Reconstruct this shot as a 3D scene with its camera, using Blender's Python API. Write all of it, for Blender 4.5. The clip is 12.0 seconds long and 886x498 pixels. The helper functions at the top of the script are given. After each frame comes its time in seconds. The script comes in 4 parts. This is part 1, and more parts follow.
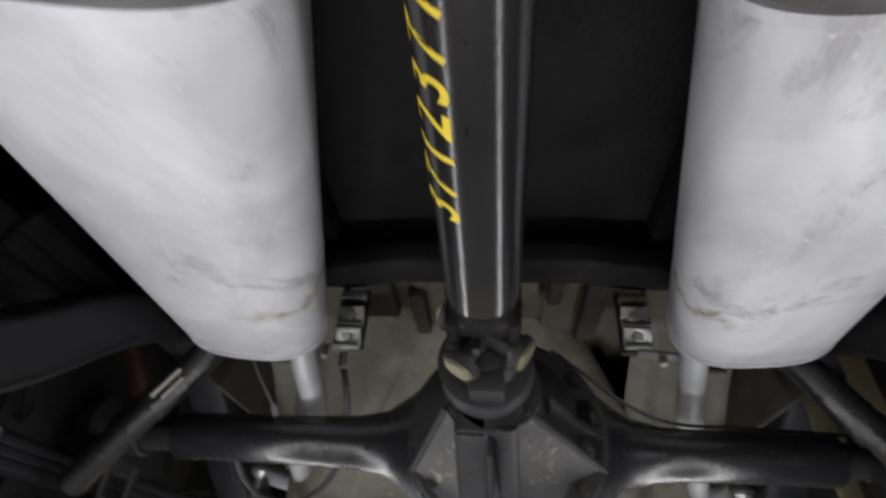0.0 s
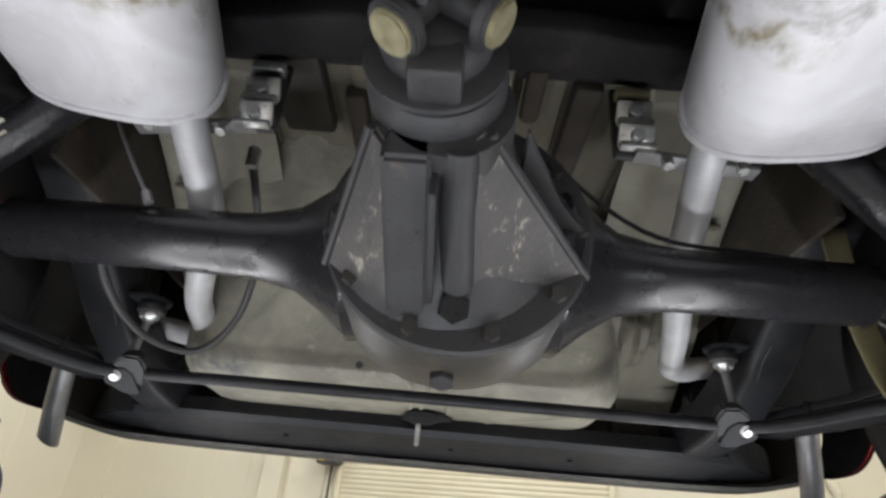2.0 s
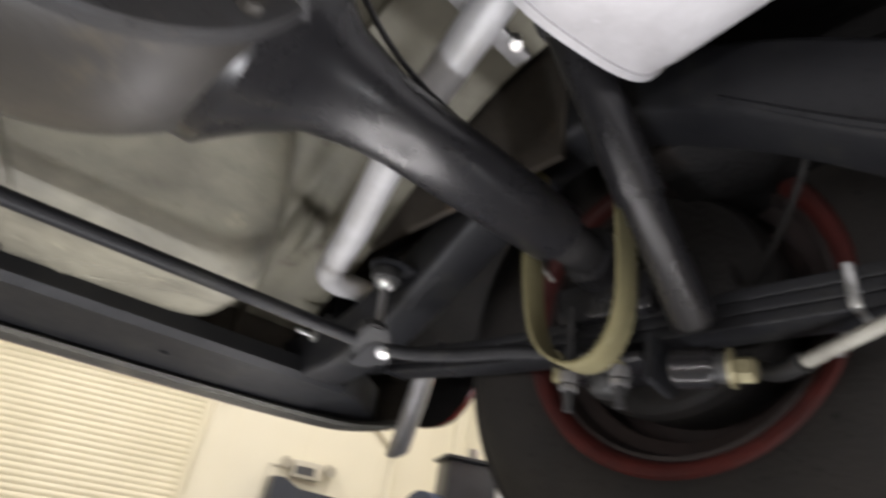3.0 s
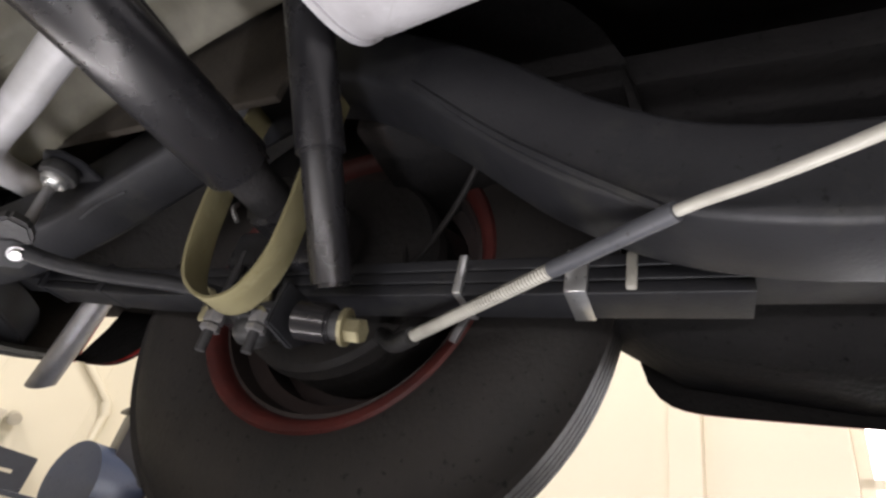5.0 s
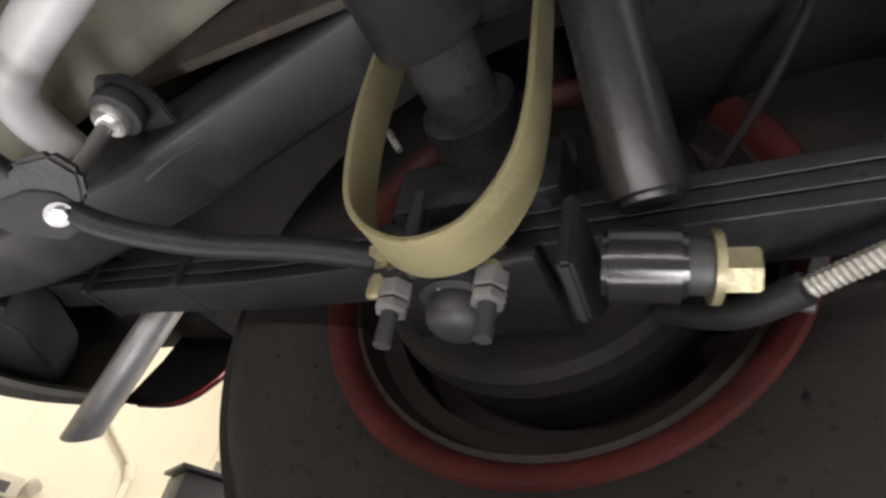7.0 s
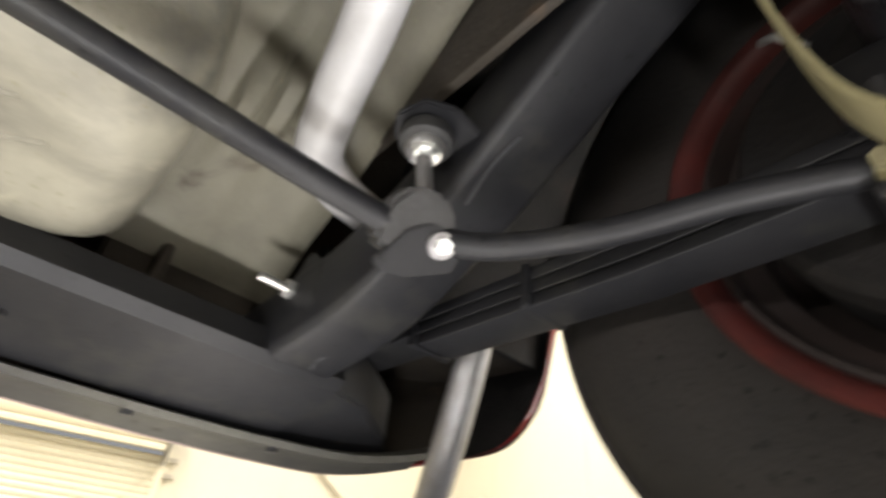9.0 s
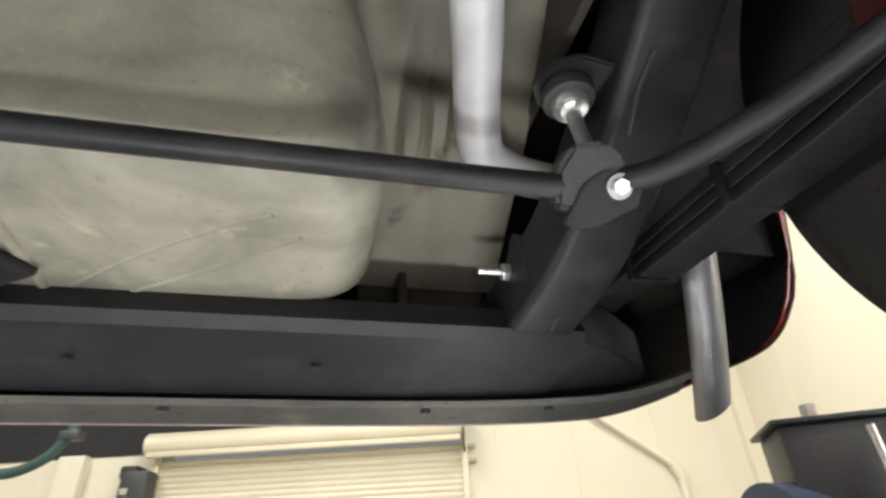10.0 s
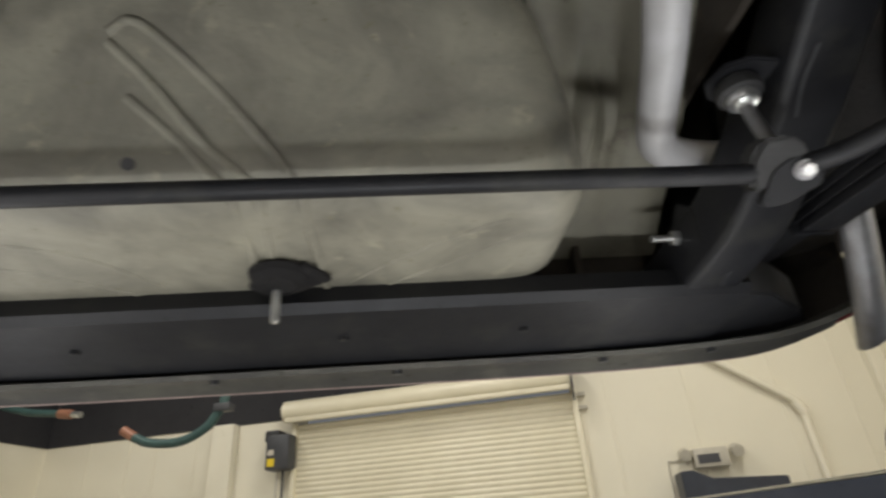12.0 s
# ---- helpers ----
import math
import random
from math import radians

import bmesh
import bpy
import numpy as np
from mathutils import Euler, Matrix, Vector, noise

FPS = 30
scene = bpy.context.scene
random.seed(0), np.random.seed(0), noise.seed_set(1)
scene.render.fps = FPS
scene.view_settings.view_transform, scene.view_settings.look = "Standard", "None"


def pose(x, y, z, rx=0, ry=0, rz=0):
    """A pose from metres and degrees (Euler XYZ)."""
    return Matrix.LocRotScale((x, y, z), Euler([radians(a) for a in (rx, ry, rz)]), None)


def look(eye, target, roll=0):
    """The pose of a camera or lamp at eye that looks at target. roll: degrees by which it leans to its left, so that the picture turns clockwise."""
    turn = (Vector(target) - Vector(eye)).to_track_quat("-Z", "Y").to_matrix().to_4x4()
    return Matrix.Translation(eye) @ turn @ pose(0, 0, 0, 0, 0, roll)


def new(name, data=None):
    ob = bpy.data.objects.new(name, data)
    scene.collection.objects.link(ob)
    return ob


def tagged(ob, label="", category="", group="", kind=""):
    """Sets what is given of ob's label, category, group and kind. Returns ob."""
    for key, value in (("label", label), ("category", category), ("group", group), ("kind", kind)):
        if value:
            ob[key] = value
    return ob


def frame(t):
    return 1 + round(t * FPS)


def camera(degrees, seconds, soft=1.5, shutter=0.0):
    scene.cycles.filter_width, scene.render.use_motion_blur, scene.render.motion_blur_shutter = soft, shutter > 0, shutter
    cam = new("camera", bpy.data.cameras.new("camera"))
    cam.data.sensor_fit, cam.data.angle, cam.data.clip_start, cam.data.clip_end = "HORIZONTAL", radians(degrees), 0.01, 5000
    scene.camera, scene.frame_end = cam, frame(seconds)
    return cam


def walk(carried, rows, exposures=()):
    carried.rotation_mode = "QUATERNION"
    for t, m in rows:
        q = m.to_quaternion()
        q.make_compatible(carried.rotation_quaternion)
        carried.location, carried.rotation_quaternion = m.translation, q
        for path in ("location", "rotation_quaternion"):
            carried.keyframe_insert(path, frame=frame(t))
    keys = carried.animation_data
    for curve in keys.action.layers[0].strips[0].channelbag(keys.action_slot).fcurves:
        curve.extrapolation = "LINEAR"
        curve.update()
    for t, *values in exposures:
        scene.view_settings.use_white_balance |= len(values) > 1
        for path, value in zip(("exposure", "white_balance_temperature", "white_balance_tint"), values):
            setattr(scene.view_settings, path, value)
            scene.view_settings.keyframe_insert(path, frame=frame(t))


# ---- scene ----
cam = camera(78.8, 12.0, soft=2.6, shutter=0.4)
PATH = [
    (0, (0.0157, -0.2076, 1.7286), (-0.0870, 0.6168, 2.2851), 4.10),
    (0.5, (0.0103, -0.1422, 1.6943), (0.0166, 0.7025, 2.2294), 3.97),
    (1, (-0.0029, -0.0791, 1.6787), (0.0327, 0.7877, 2.1760), 2.11),
    (1.5, (0.0202, 0.0184, 1.6649), (0.0311, 0.8957, 2.1448), 4.20),
    (2, (0.0273, 0.0994, 1.6530), (0.0030, 0.9808, 2.1247), 5.41),
    (2.5, (0.0467, 0.2325, 1.6383), (0.1751, 1.1011, 2.1168), 9.07),
    (3, (0.1134, 0.3363, 1.6236), (0.6320, 1.0495, 2.0951), 10.50),
    (3.5, (0.2012, 0.3206, 1.6048), (0.8611, 0.8877, 2.0977), 14.64),
    (5.3, (0.2319, 0.2329, 1.6162), (0.9710, 0.6595, 2.1376), 13.83),
    (5.5, (0.2488, 0.2759, 1.6100), (0.9726, 0.7492, 2.1120), 13.31),
    (6, (0.3253, 0.3681, 1.6114), (0.9956, 0.9166, 2.1112), 13.52),
    (6.5, (0.3661, 0.4683, 1.6210), (1.0400, 0.9692, 2.1641), 13.57),
    (6.7, (0.3653, 0.5043, 1.6328), (1.0530, 0.9561, 2.2010), 12.70),
    (8.5, (0.3764, 0.6614, 1.6395), (0.9976, 1.1411, 2.2591), 10.39),
    (9, (0.3186, 0.7413, 1.6221), (0.8287, 1.3639, 2.2155), 6.04),
    (9.5, (0.2989, 0.7552, 1.6137), (0.6396, 1.5235, 2.1556), -0.39),
    (10, (0.2991, 0.6998, 1.6026), (0.5129, 1.5225, 2.1294), -3.24),
    (10.5, (0.2762, 0.6454, 1.5848), (0.4225, 1.5007, 2.0817), -2.95),
    (11, (0.2888, 0.6088, 1.5757), (0.4102, 1.4778, 2.0553), -4.07),
    (11.5, (0.2722, 0.5941, 1.5731), (0.3976, 1.4661, 2.0464), -3.74),
    (12, (0.1356, 0.5874, 1.5699), (0.2102, 1.4671, 2.0396), -4.60),
]
walk(cam, [(t, look(eye, target, roll)) for t, eye, target, roll in PATH],
     exposures=[(0, -0.33, 6300, 11), (0.5, -0.18, 6250, 11), (1.0, 0.08, 6250, 11), (1.5, 0.14, 6250, 11), (2.0, 0.2, 6250, 11), (2.5, 0.15, 6400, 12), (3.0, 0.45, 6500, 14), (3.5, 0.72, 6550, 17),
                (5.5, 0.5, 6550, 17), (6.5, 0.6, 6600, 16), (8.5, 1.35, 6850, 12), (9.0, 1.05, 6850, 12), (9.5, 0.78, 6600, 11), (10.0, 0.62, 6500, 10), (11.0, 0.3, 6500, 10), (12.0, -0.1, 6500, 10)])

# ---- light ----
world = bpy.data.worlds.new("workshop_world")
scene.world = world
world.use_nodes = True
world.node_tree.nodes["Background"].inputs[0].default_value = (0.9, 0.95, 1.0, 1)
world.node_tree.nodes["Background"].inputs[1].default_value = 0.15
scene.view_settings.exposure = 0.0


def area_lamp(name, m, sx, sy, watts, colour):
    data = bpy.data.lights.new(name, "AREA")
    data.shape, data.size, data.size_y, data.energy, data.color = "RECTANGLE", sx, sy, watts, colour
    ob = new(name, data)
    ob.matrix_world = m
    return ob


# ---- materials ----
def material(name, base, rough=0.6, metal=0.0, second=None, scale=8.0, amount=0.5, grain=0.06, bump=0.15, bump_scale=90.0,
             third=None, third_scale=2.5, third_at=0.6, spec=0.5, stretch=(1, 1, 1), rough_vary=0.12, coat=0.0, warp=0.0, blotch=None):
    """A surface with broad stains, fine grain and a little relief, in object space."""
    mat = bpy.data.materials.new(name)
    mat.use_nodes = True
    nodes, links = mat.node_tree.nodes, mat.node_tree.links
    bsdf = nodes["Principled BSDF"]
    bsdf.inputs["Metallic"].default_value = metal
    bsdf.inputs["Specular IOR Level"].default_value = spec
    bsdf.inputs["Coat Weight"].default_value = coat
    coords = nodes.new("ShaderNodeNewGeometry")
    mapping = nodes.new("ShaderNodeMapping")
    mapping.inputs["Scale"].default_value = stretch
    links.new(coords.outputs["Position"], mapping.inputs["Vector"])

    def noise_of(s, detail=6.0, rough_=0.6):
        n = nodes.new("ShaderNodeTexNoise")
        n.inputs["Scale"].default_value, n.inputs["Detail"].default_value, n.inputs["Roughness"].default_value = s, detail, rough_
        n.inputs["Distortion"].default_value = warp if s < 30 else 0.0
        links.new(mapping.outputs[0], n.inputs["Vector"])
        return n.outputs["Fac"]

    def ramp_of(fac, lo, hi):
        r = nodes.new("ShaderNodeMapRange")
        r.inputs["From Min"].default_value, r.inputs["From Max"].default_value = lo, hi
        links.new(fac, r.inputs["Value"])
        return r.outputs["Result"]

    def mix(fac, a, b):
        m = nodes.new("ShaderNodeMix")
        m.data_type = "RGBA"
        links.new(fac, m.inputs["Factor"])
        for socket, value in ((m.inputs[6], a), (m.inputs[7], b)):
            if isinstance(value, tuple):
                socket.default_value = (*value, 1)
            else:
                links.new(value, socket)
        return m.outputs[2]

    second = second or tuple(c * (1 - amount) for c in base)
    colour = mix(ramp_of(noise_of(scale), 0.35, 0.7), base, second)
    if third:
        colour = mix(ramp_of(noise_of(third_scale, 9.0, 0.7), third_at, third_at + 0.12), colour, third)
    if blotch:
        # ragged band across the shell, a heat stain on the mufflers, darker front corners on the tank: (y of its
        # middle, half width, least and greatest |x|, colour)
        mid, half_width, x_in, x_out, tint = blotch
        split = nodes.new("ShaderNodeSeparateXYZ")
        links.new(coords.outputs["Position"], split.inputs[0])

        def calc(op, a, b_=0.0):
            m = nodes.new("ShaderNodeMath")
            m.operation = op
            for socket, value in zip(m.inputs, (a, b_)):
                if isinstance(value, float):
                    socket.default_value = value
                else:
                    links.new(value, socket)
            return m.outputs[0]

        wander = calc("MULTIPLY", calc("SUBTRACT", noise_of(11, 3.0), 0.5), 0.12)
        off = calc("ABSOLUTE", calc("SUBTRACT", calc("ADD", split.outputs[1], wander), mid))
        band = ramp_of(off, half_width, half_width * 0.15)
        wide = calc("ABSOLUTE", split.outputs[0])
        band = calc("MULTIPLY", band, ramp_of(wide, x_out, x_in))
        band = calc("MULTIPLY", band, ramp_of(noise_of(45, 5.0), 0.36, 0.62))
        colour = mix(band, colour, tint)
    fine = noise_of(scale * 14, 3.0)
    dark = tuple(max(0.0, c - grain) for c in base)
    speck = mix(ramp_of(fine, 0.62, 0.75), colour, dark)
    links.new(speck, bsdf.inputs["Base Color"])
    r = nodes.new("ShaderNodeMapRange")
    r.inputs["To Min"].default_value, r.inputs["To Max"].default_value = max(0.05, rough - rough_vary), min(1.0, rough + rough_vary)
    links.new(noise_of(scale * 3), r.inputs["Value"])
    links.new(r.outputs["Result"], bsdf.inputs["Roughness"])
    if bump:
        b = nodes.new("ShaderNodeBump")
        b.inputs["Strength"].default_value, b.inputs["Distance"].default_value = bump, 0.004
        links.new(noise_of(bump_scale, 4.0), b.inputs["Height"])
        links.new(b.outputs["Normal"], bsdf.inputs["Normal"])
    return mat


def glowing(name, colour, strength):
    mat = bpy.data.materials.new(name)
    mat.use_nodes = True
    bsdf = mat.node_tree.nodes["Principled BSDF"]
    bsdf.inputs["Base Color"].default_value = (*colour, 1)
    bsdf.inputs["Emission Color"].default_value = (*colour, 1)
    bsdf.inputs["Emission Strength"].default_value = strength
    return mat


AXLE = material("satin_black_axle_paint", (0.0105, 0.0105, 0.0120), 0.28, 0.0, (0.0135, 0.013, 0.0140), 9, third=(0.030, 0.030, 0.032), third_scale=48, third_at=0.72, grain=0.003, bump=0.02, bump_scale=70, rough_vary=0.06)
CAST = material("greasy_cast_iron", (0.034, 0.034, 0.036), 0.55, 0.0, (0.024, 0.023, 0.023), 18, third=(0.075, 0.060, 0.046), third_scale=26, third_at=0.62, bump=0.10, bump_scale=160, spec=0.3)
WORN = material("scuffed_iron_web", (0.055, 0.050, 0.046), 0.55, 0.1, (0.032, 0.031, 0.031), 22, third=(0.27, 0.25, 0.205), third_scale=55, third_at=0.57, grain=0.02, bump=0.4, bump_scale=220, stretch=(1.0, 0.45, 1.0), warp=0.4)
GREASE = material("oily_brown_housing", (0.030, 0.027, 0.023), 0.48, 0.0, (0.018, 0.017, 0.016), 10, third=(0.060, 0.050, 0.034), third_scale=12, third_at=0.58, grain=0.008, bump=0.12, bump_scale=120)
SHAFT = material("black_tube_steel", (0.012, 0.012, 0.0135), 0.20, 0.1, (0.024, 0.022, 0.021), 9, third=(0.05, 0.04, 0.034), third_scale=12, third_at=0.64, bump=0.03, bump_scale=120, stretch=(1, 0.35, 1), rough_vary=0.04)
MUFFLER = material("dull_aluminised_steel", (0.60, 0.595, 0.61), 0.45, 0.15, (0.40, 0.39, 0.40), 7, third=(0.31, 0.297, 0.29), third_scale=9, third_at=0.57, grain=0.05, bump=0.40, bump_scale=13, stretch=(1, 0.7, 1), rough_vary=0.16, warp=0.7, blotch=(0.415, 0.020, 0.27, 0.345, (0.20, 0.17, 0.10)))
PIPE = material("aluminised_pipe", (0.42, 0.42, 0.43), 0.5, 0.2, (0.31, 0.305, 0.30), 12, third=(0.30, 0.265, 0.22), third_scale=15, third_at=0.64, bump=0.1, bump_scale=120)
TIP = material("dull_pipe_tip", (0.32, 0.32, 0.33), 0.42, 0.7, (0.22, 0.21, 0.20), 22, bump=0.25, bump_scale=200)
# the last tuple darkens the tank towards its front corners
TANK = material("weathered_tank_coating", (0.245, 0.233, 0.182), 0.58, 0.0, (0.118, 0.112, 0.090), 9.0, third=(0.300, 0.283, 0.210), third_scale=21, third_at=0.60, grain=0.09, bump=0.34, bump_scale=60, rough_vary=0.12, warp=0.5, blotch=(1.04, 0.05, 0.34, 0.29, (0.07, 0.07, 0.066)))
FLANK = material("dull_olive_body_panel", (0.165, 0.156, 0.118), 0.65, 0.0, (0.100, 0.093, 0.070), 8, third=(0.060, 0.050, 0.037), third_scale=9, third_at=0.60, grain=0.03, bump=0.3, bump_scale=60, warp=0.6)
PANEL = material("bare_fibreglass_panel", (0.110, 0.101, 0.072), 0.65, 0.0, (0.066, 0.059, 0.042), 6, third=(0.075, 0.06, 0.045), third_scale=5, third_at=0.58, bump=0.3, bump_scale=90)
FRAME = material("black_frame_paint", (0.0098, 0.0101, 0.0118), 0.48, 0.0, (0.015, 0.0154, 0.017), 10, third=(0.021, 0.021, 0.020), third_scale=11, third_at=0.54, bump=0.08, bump_scale=260, spec=0.26)
UNDER = material("black_undercoating", (0.010, 0.0098, 0.010), 0.78, 0.0, (0.017, 0.016, 0.016), 9, third=(0.026, 0.022, 0.02), third_scale=6, third_at=0.6, bump=0.6, bump_scale=110, spec=0.16)
VALANCE = material("dusty_black_valance", (0.070, 0.068, 0.056), 0.55, 0.0, (0.032, 0.031, 0.03), 5, third=(0.08, 0.075, 0.062), third_scale=9, third_at=0.55, bump=0.2)
RED = material("red_body_enamel", (0.30, 0.018, 0.014), 0.28, 0.0, (0.24, 0.014, 0.011), 8, bump=0.03, coat=0.4)
RIMRED = material("dusty_red_wheel_paint", (0.084, 0.014, 0.011), 0.58, 0.0, (0.042, 0.009, 0.008), 18, third=(0.07, 0.03, 0.025), third_scale=12, third_at=0.6, bump=0.12)
RUBBER = material("black_tyre_rubber", (0.020, 0.019, 0.0185), 0.66, 0.0, (0.028, 0.025, 0.023), 7, bump=0.25, bump_scale=150, spec=0.3)
BLACKRUB = material("black_bushing_rubber", (0.016, 0.016, 0.016), 0.55, 0.0, (0.026, 0.026, 0.026), 30, bump=0.2)
DRUM = material("dark_brake_iron", (0.011, 0.0105, 0.0105), 0.68, 0.1, (0.018, 0.016, 0.0148), 16, bump=0.4, spec=0.3)
ZINC = material("bright_zinc", (0.72, 0.73, 0.72), 0.30, 0.9, (0.52, 0.52, 0.50), 40, bump=0.08, rough_vary=0.08)
YELLOWZINC = material("yellow_passivated_nut", (0.29, 0.27, 0.165), 0.42, 0.5, (0.18, 0.155, 0.09), 60, bump=0.3)
STRAP = material("olive_webbing_strap", (0.180, 0.160, 0.080), 0.85, 0.0, (0.130, 0.115, 0.056), 14, third=(0.215, 0.193, 0.105), third_scale=40, third_at=0.58, bump=0.45, bump_scale=700, stretch=(1.6, 0.6, 0.6))
CABLE = material("galvanised_cable_casing", (0.38, 0.37, 0.325), 0.55, 0.2, (0.28, 0.27, 0.235), 30, bump=0.15)
YELLOW = material("yellow_paint_marker", (0.80, 0.60, 0.03), 0.5, 0.0, (0.66, 0.48, 0.02), 60, bump=0.05)
WALL = material("cream_painted_wall", (0.80, 0.76, 0.63), 0.6, 0.0, (0.77, 0.73, 0.60), 1.2, third=(0.70, 0.66, 0.53), third_scale=3.5, third_at=0.68, grain=0.03, bump=0.1, bump_scale=30)
DOORCREAM = material("cream_roller_slat", (0.76, 0.71, 0.55), 0.42, 0.0, (0.70, 0.65, 0.49), 2.5, third=(0.5, 0.42, 0.27), third_scale=9, third_at=0.68, grain=0.03, bump=0.05, spec=0.6)
CEIL = material("dark_ceiling_panel", (0.022, 0.022, 0.026), 0.8, 0.0, (0.016, 0.016, 0.02), 2.0, bump=0.1)
PALECEIL = material("pale_ceiling_panel", (0.72, 0.71, 0.66), 0.7, 0.0, (0.66, 0.65, 0.60), 1.5, bump=0.1)
FLOOR = material("worn_grey_concrete", (0.30, 0.292, 0.275), 0.5, 0.0, (0.25, 0.243, 0.228), 1.3, third=(0.15, 0.145, 0.13), third_scale=2.2, third_at=0.62, bump=0.2, bump_scale=40)
BLUE = material("navy_lift_enamel", (0.030, 0.045, 0.085), 0.36, 0.0, (0.045, 0.06, 0.10), 9, third=(0.12, 0.13, 0.15), third_scale=30, third_at=0.68, bump=0.1)
EDGE = material("dull_pinkish_trim", (0.34, 0.26, 0.235), 0.45, 0.2, (0.24, 0.18, 0.16), 30, bump=0.05)
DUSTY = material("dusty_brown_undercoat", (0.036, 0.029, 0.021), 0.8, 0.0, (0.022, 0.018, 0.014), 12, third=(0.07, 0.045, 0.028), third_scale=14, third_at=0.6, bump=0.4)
# rim well and wheel disc: a darker red-brown than the rim lip
DARKRIM = material("dark_red_brown_steel", (0.030, 0.020, 0.018), 0.7, 0.0, (0.018, 0.014, 0.013), 16, third=(0.06, 0.022, 0.018), third_scale=10, third_at=0.62, bump=0.2)
BLACKBOX = material("black_powder_coat", (0.02, 0.021, 0.024), 0.45, 0.0, (0.03, 0.031, 0.034), 14, bump=0.15)
NAVYBOX = material("dark_navy_enamel", (0.021, 0.026, 0.040), 0.45, 0.0, (0.028, 0.034, 0.050), 9, bump=0.06)
PLASTIC = material("dark_grey_plastic", (0.045, 0.048, 0.055), 0.45, 0.0, (0.06, 0.062, 0.07), 12, bump=0.1)
GREEN = material("green_rubber_hose", (0.050, 0.105, 0.100), 0.55, 0.0, (0.035, 0.075, 0.072), 14, bump=0.2)
ORANGE = material("dull_orange_fitting", (0.34, 0.16, 0.10), 0.5, 0.1, (0.24, 0.11, 0.07), 30, bump=0.1)
PALE = material("pale_grey_plastic", (0.55, 0.52, 0.44), 0.5, 0.0, (0.45, 0.42, 0.35), 20, bump=0.1)
GLASS = glowing("daylit_window_glass", (0.93, 0.97, 1.0), 5.0)
TUBEGLOW = glowing("fluorescent_tube", (1.0, 0.97, 0.88), 6.0)


# ---- mesh helpers ----
def part(name, bm, mat, parent=None, label="", smooth=True):
    mesh = bpy.data.meshes.new(name)
    bmesh.ops.recalc_face_normals(bm, faces=bm.faces[:])
    bm.to_mesh(mesh)
    bm.free()
    mesh.materials.append(mat)
    if smooth:
        mesh.polygons.foreach_set("use_smooth", [True] * len(mesh.polygons))
        mesh.set_sharp_from_angle(angle=radians(38))
    ob = new(name, mesh)
    ob.parent = parent
    return tagged(ob, label)


def thing(name, label, category, group="", kind="", at=(0, 0, 0)):
    ob = new(name)
    ob.empty_display_size = 0.05
    ob.location = at
    return tagged(ob, label, category, group, kind)


def box(sx, sy, sz, m=Matrix(), bevel=0.0, bm=None, seg=2):
    bm = bm or bmesh.new()
    made = bmesh.ops.create_cube(bm, size=1.0, matrix=m @ Matrix.Diagonal((sx, sy, sz, 1)))
    if bevel:
        edges = {e for v in made["verts"] for e in v.link_edges}
        bmesh.ops.bevel(bm, geom=list(edges), offset=bevel, segments=seg, affect="EDGES", profile=0.5)
    return bm


def cylinder(p, q, r, seg=24, bm=None, r2=None, bevel=0.0):
    """A solid between two points."""
    bm = bm or bmesh.new()
    p, q = Vector(p), Vector(q)
    turn = (q - p).to_track_quat("Z", "Y").to_matrix().to_4x4()
    made = bmesh.ops.create_cone(bm, cap_ends=True, segments=seg, radius1=r, radius2=r if r2 is None else r2, depth=(q - p).length,
                                 matrix=Matrix.Translation((p + q) / 2) @ turn)
    if bevel:
        rim = {e for v in made["verts"] for e in v.link_edges if len([f for f in e.link_faces if len(f.verts) > 4]) == 1}
        bmesh.ops.bevel(bm, geom=list(rim), offset=bevel, segments=2, affect="EDGES")
    return bm


def smooth_path(points, steps=8):
    """A Catmull-Rom line through the points."""
    pts = [Vector(p) for p in points]
    if len(pts) < 3:
        return pts
    ext = [pts[0] * 2 - pts[1], *pts, pts[-1] * 2 - pts[-2]]
    out = []
    for i in range(1, len(ext) - 2):
        a, b, c, d = ext[i - 1:i + 3]
        for k in range(steps):
            t = k / steps
            out.append(0.5 * ((2 * b) + (c - a) * t + (2 * a - 5 * b + 4 * c - d) * t * t + (3 * b - a - 3 * c + d) * t ** 3))
    return out + [pts[-1]]


def sweep(path, section, up=(0, 0, 1), caps=True, bm=None, scale=None):
    """Carry a closed section (list of (side, height)) along a path."""
    bm = bm or bmesh.new()
    path = [Vector(p) for p in path]
    rings = []
    up = Vector(up)
    for i, p in enumerate(path):
        d = (path[min(i + 1, len(path) - 1)] - path[max(i - 1, 0)]).normalized()
        side = d.cross(up)
        if side.length < 1e-4:
            side = d.cross(Vector((1, 0, 0)))
        side.normalize()
        high = side.cross(d).normalized()
        k = scale(i / (len(path) - 1)) if scale else 1.0
        rings.append([bm.verts.new(p + side * s * k + high * h * k) for s, h in section])
    n = len(section)
    for a, b in zip(rings, rings[1:]):
        for j in range(n):
            bm.faces.new((a[j], a[(j + 1) % n], b[(j + 1) % n], b[j]))
    if caps:
        bm.faces.new(rings[0][::-1])
        bm.faces.new(rings[-1])
    return bm


def round_section(r, seg=16):
    return [(r * math.cos(2 * math.pi * i / seg), r * math.sin(2 * math.pi * i / seg)) for i in range(seg)]


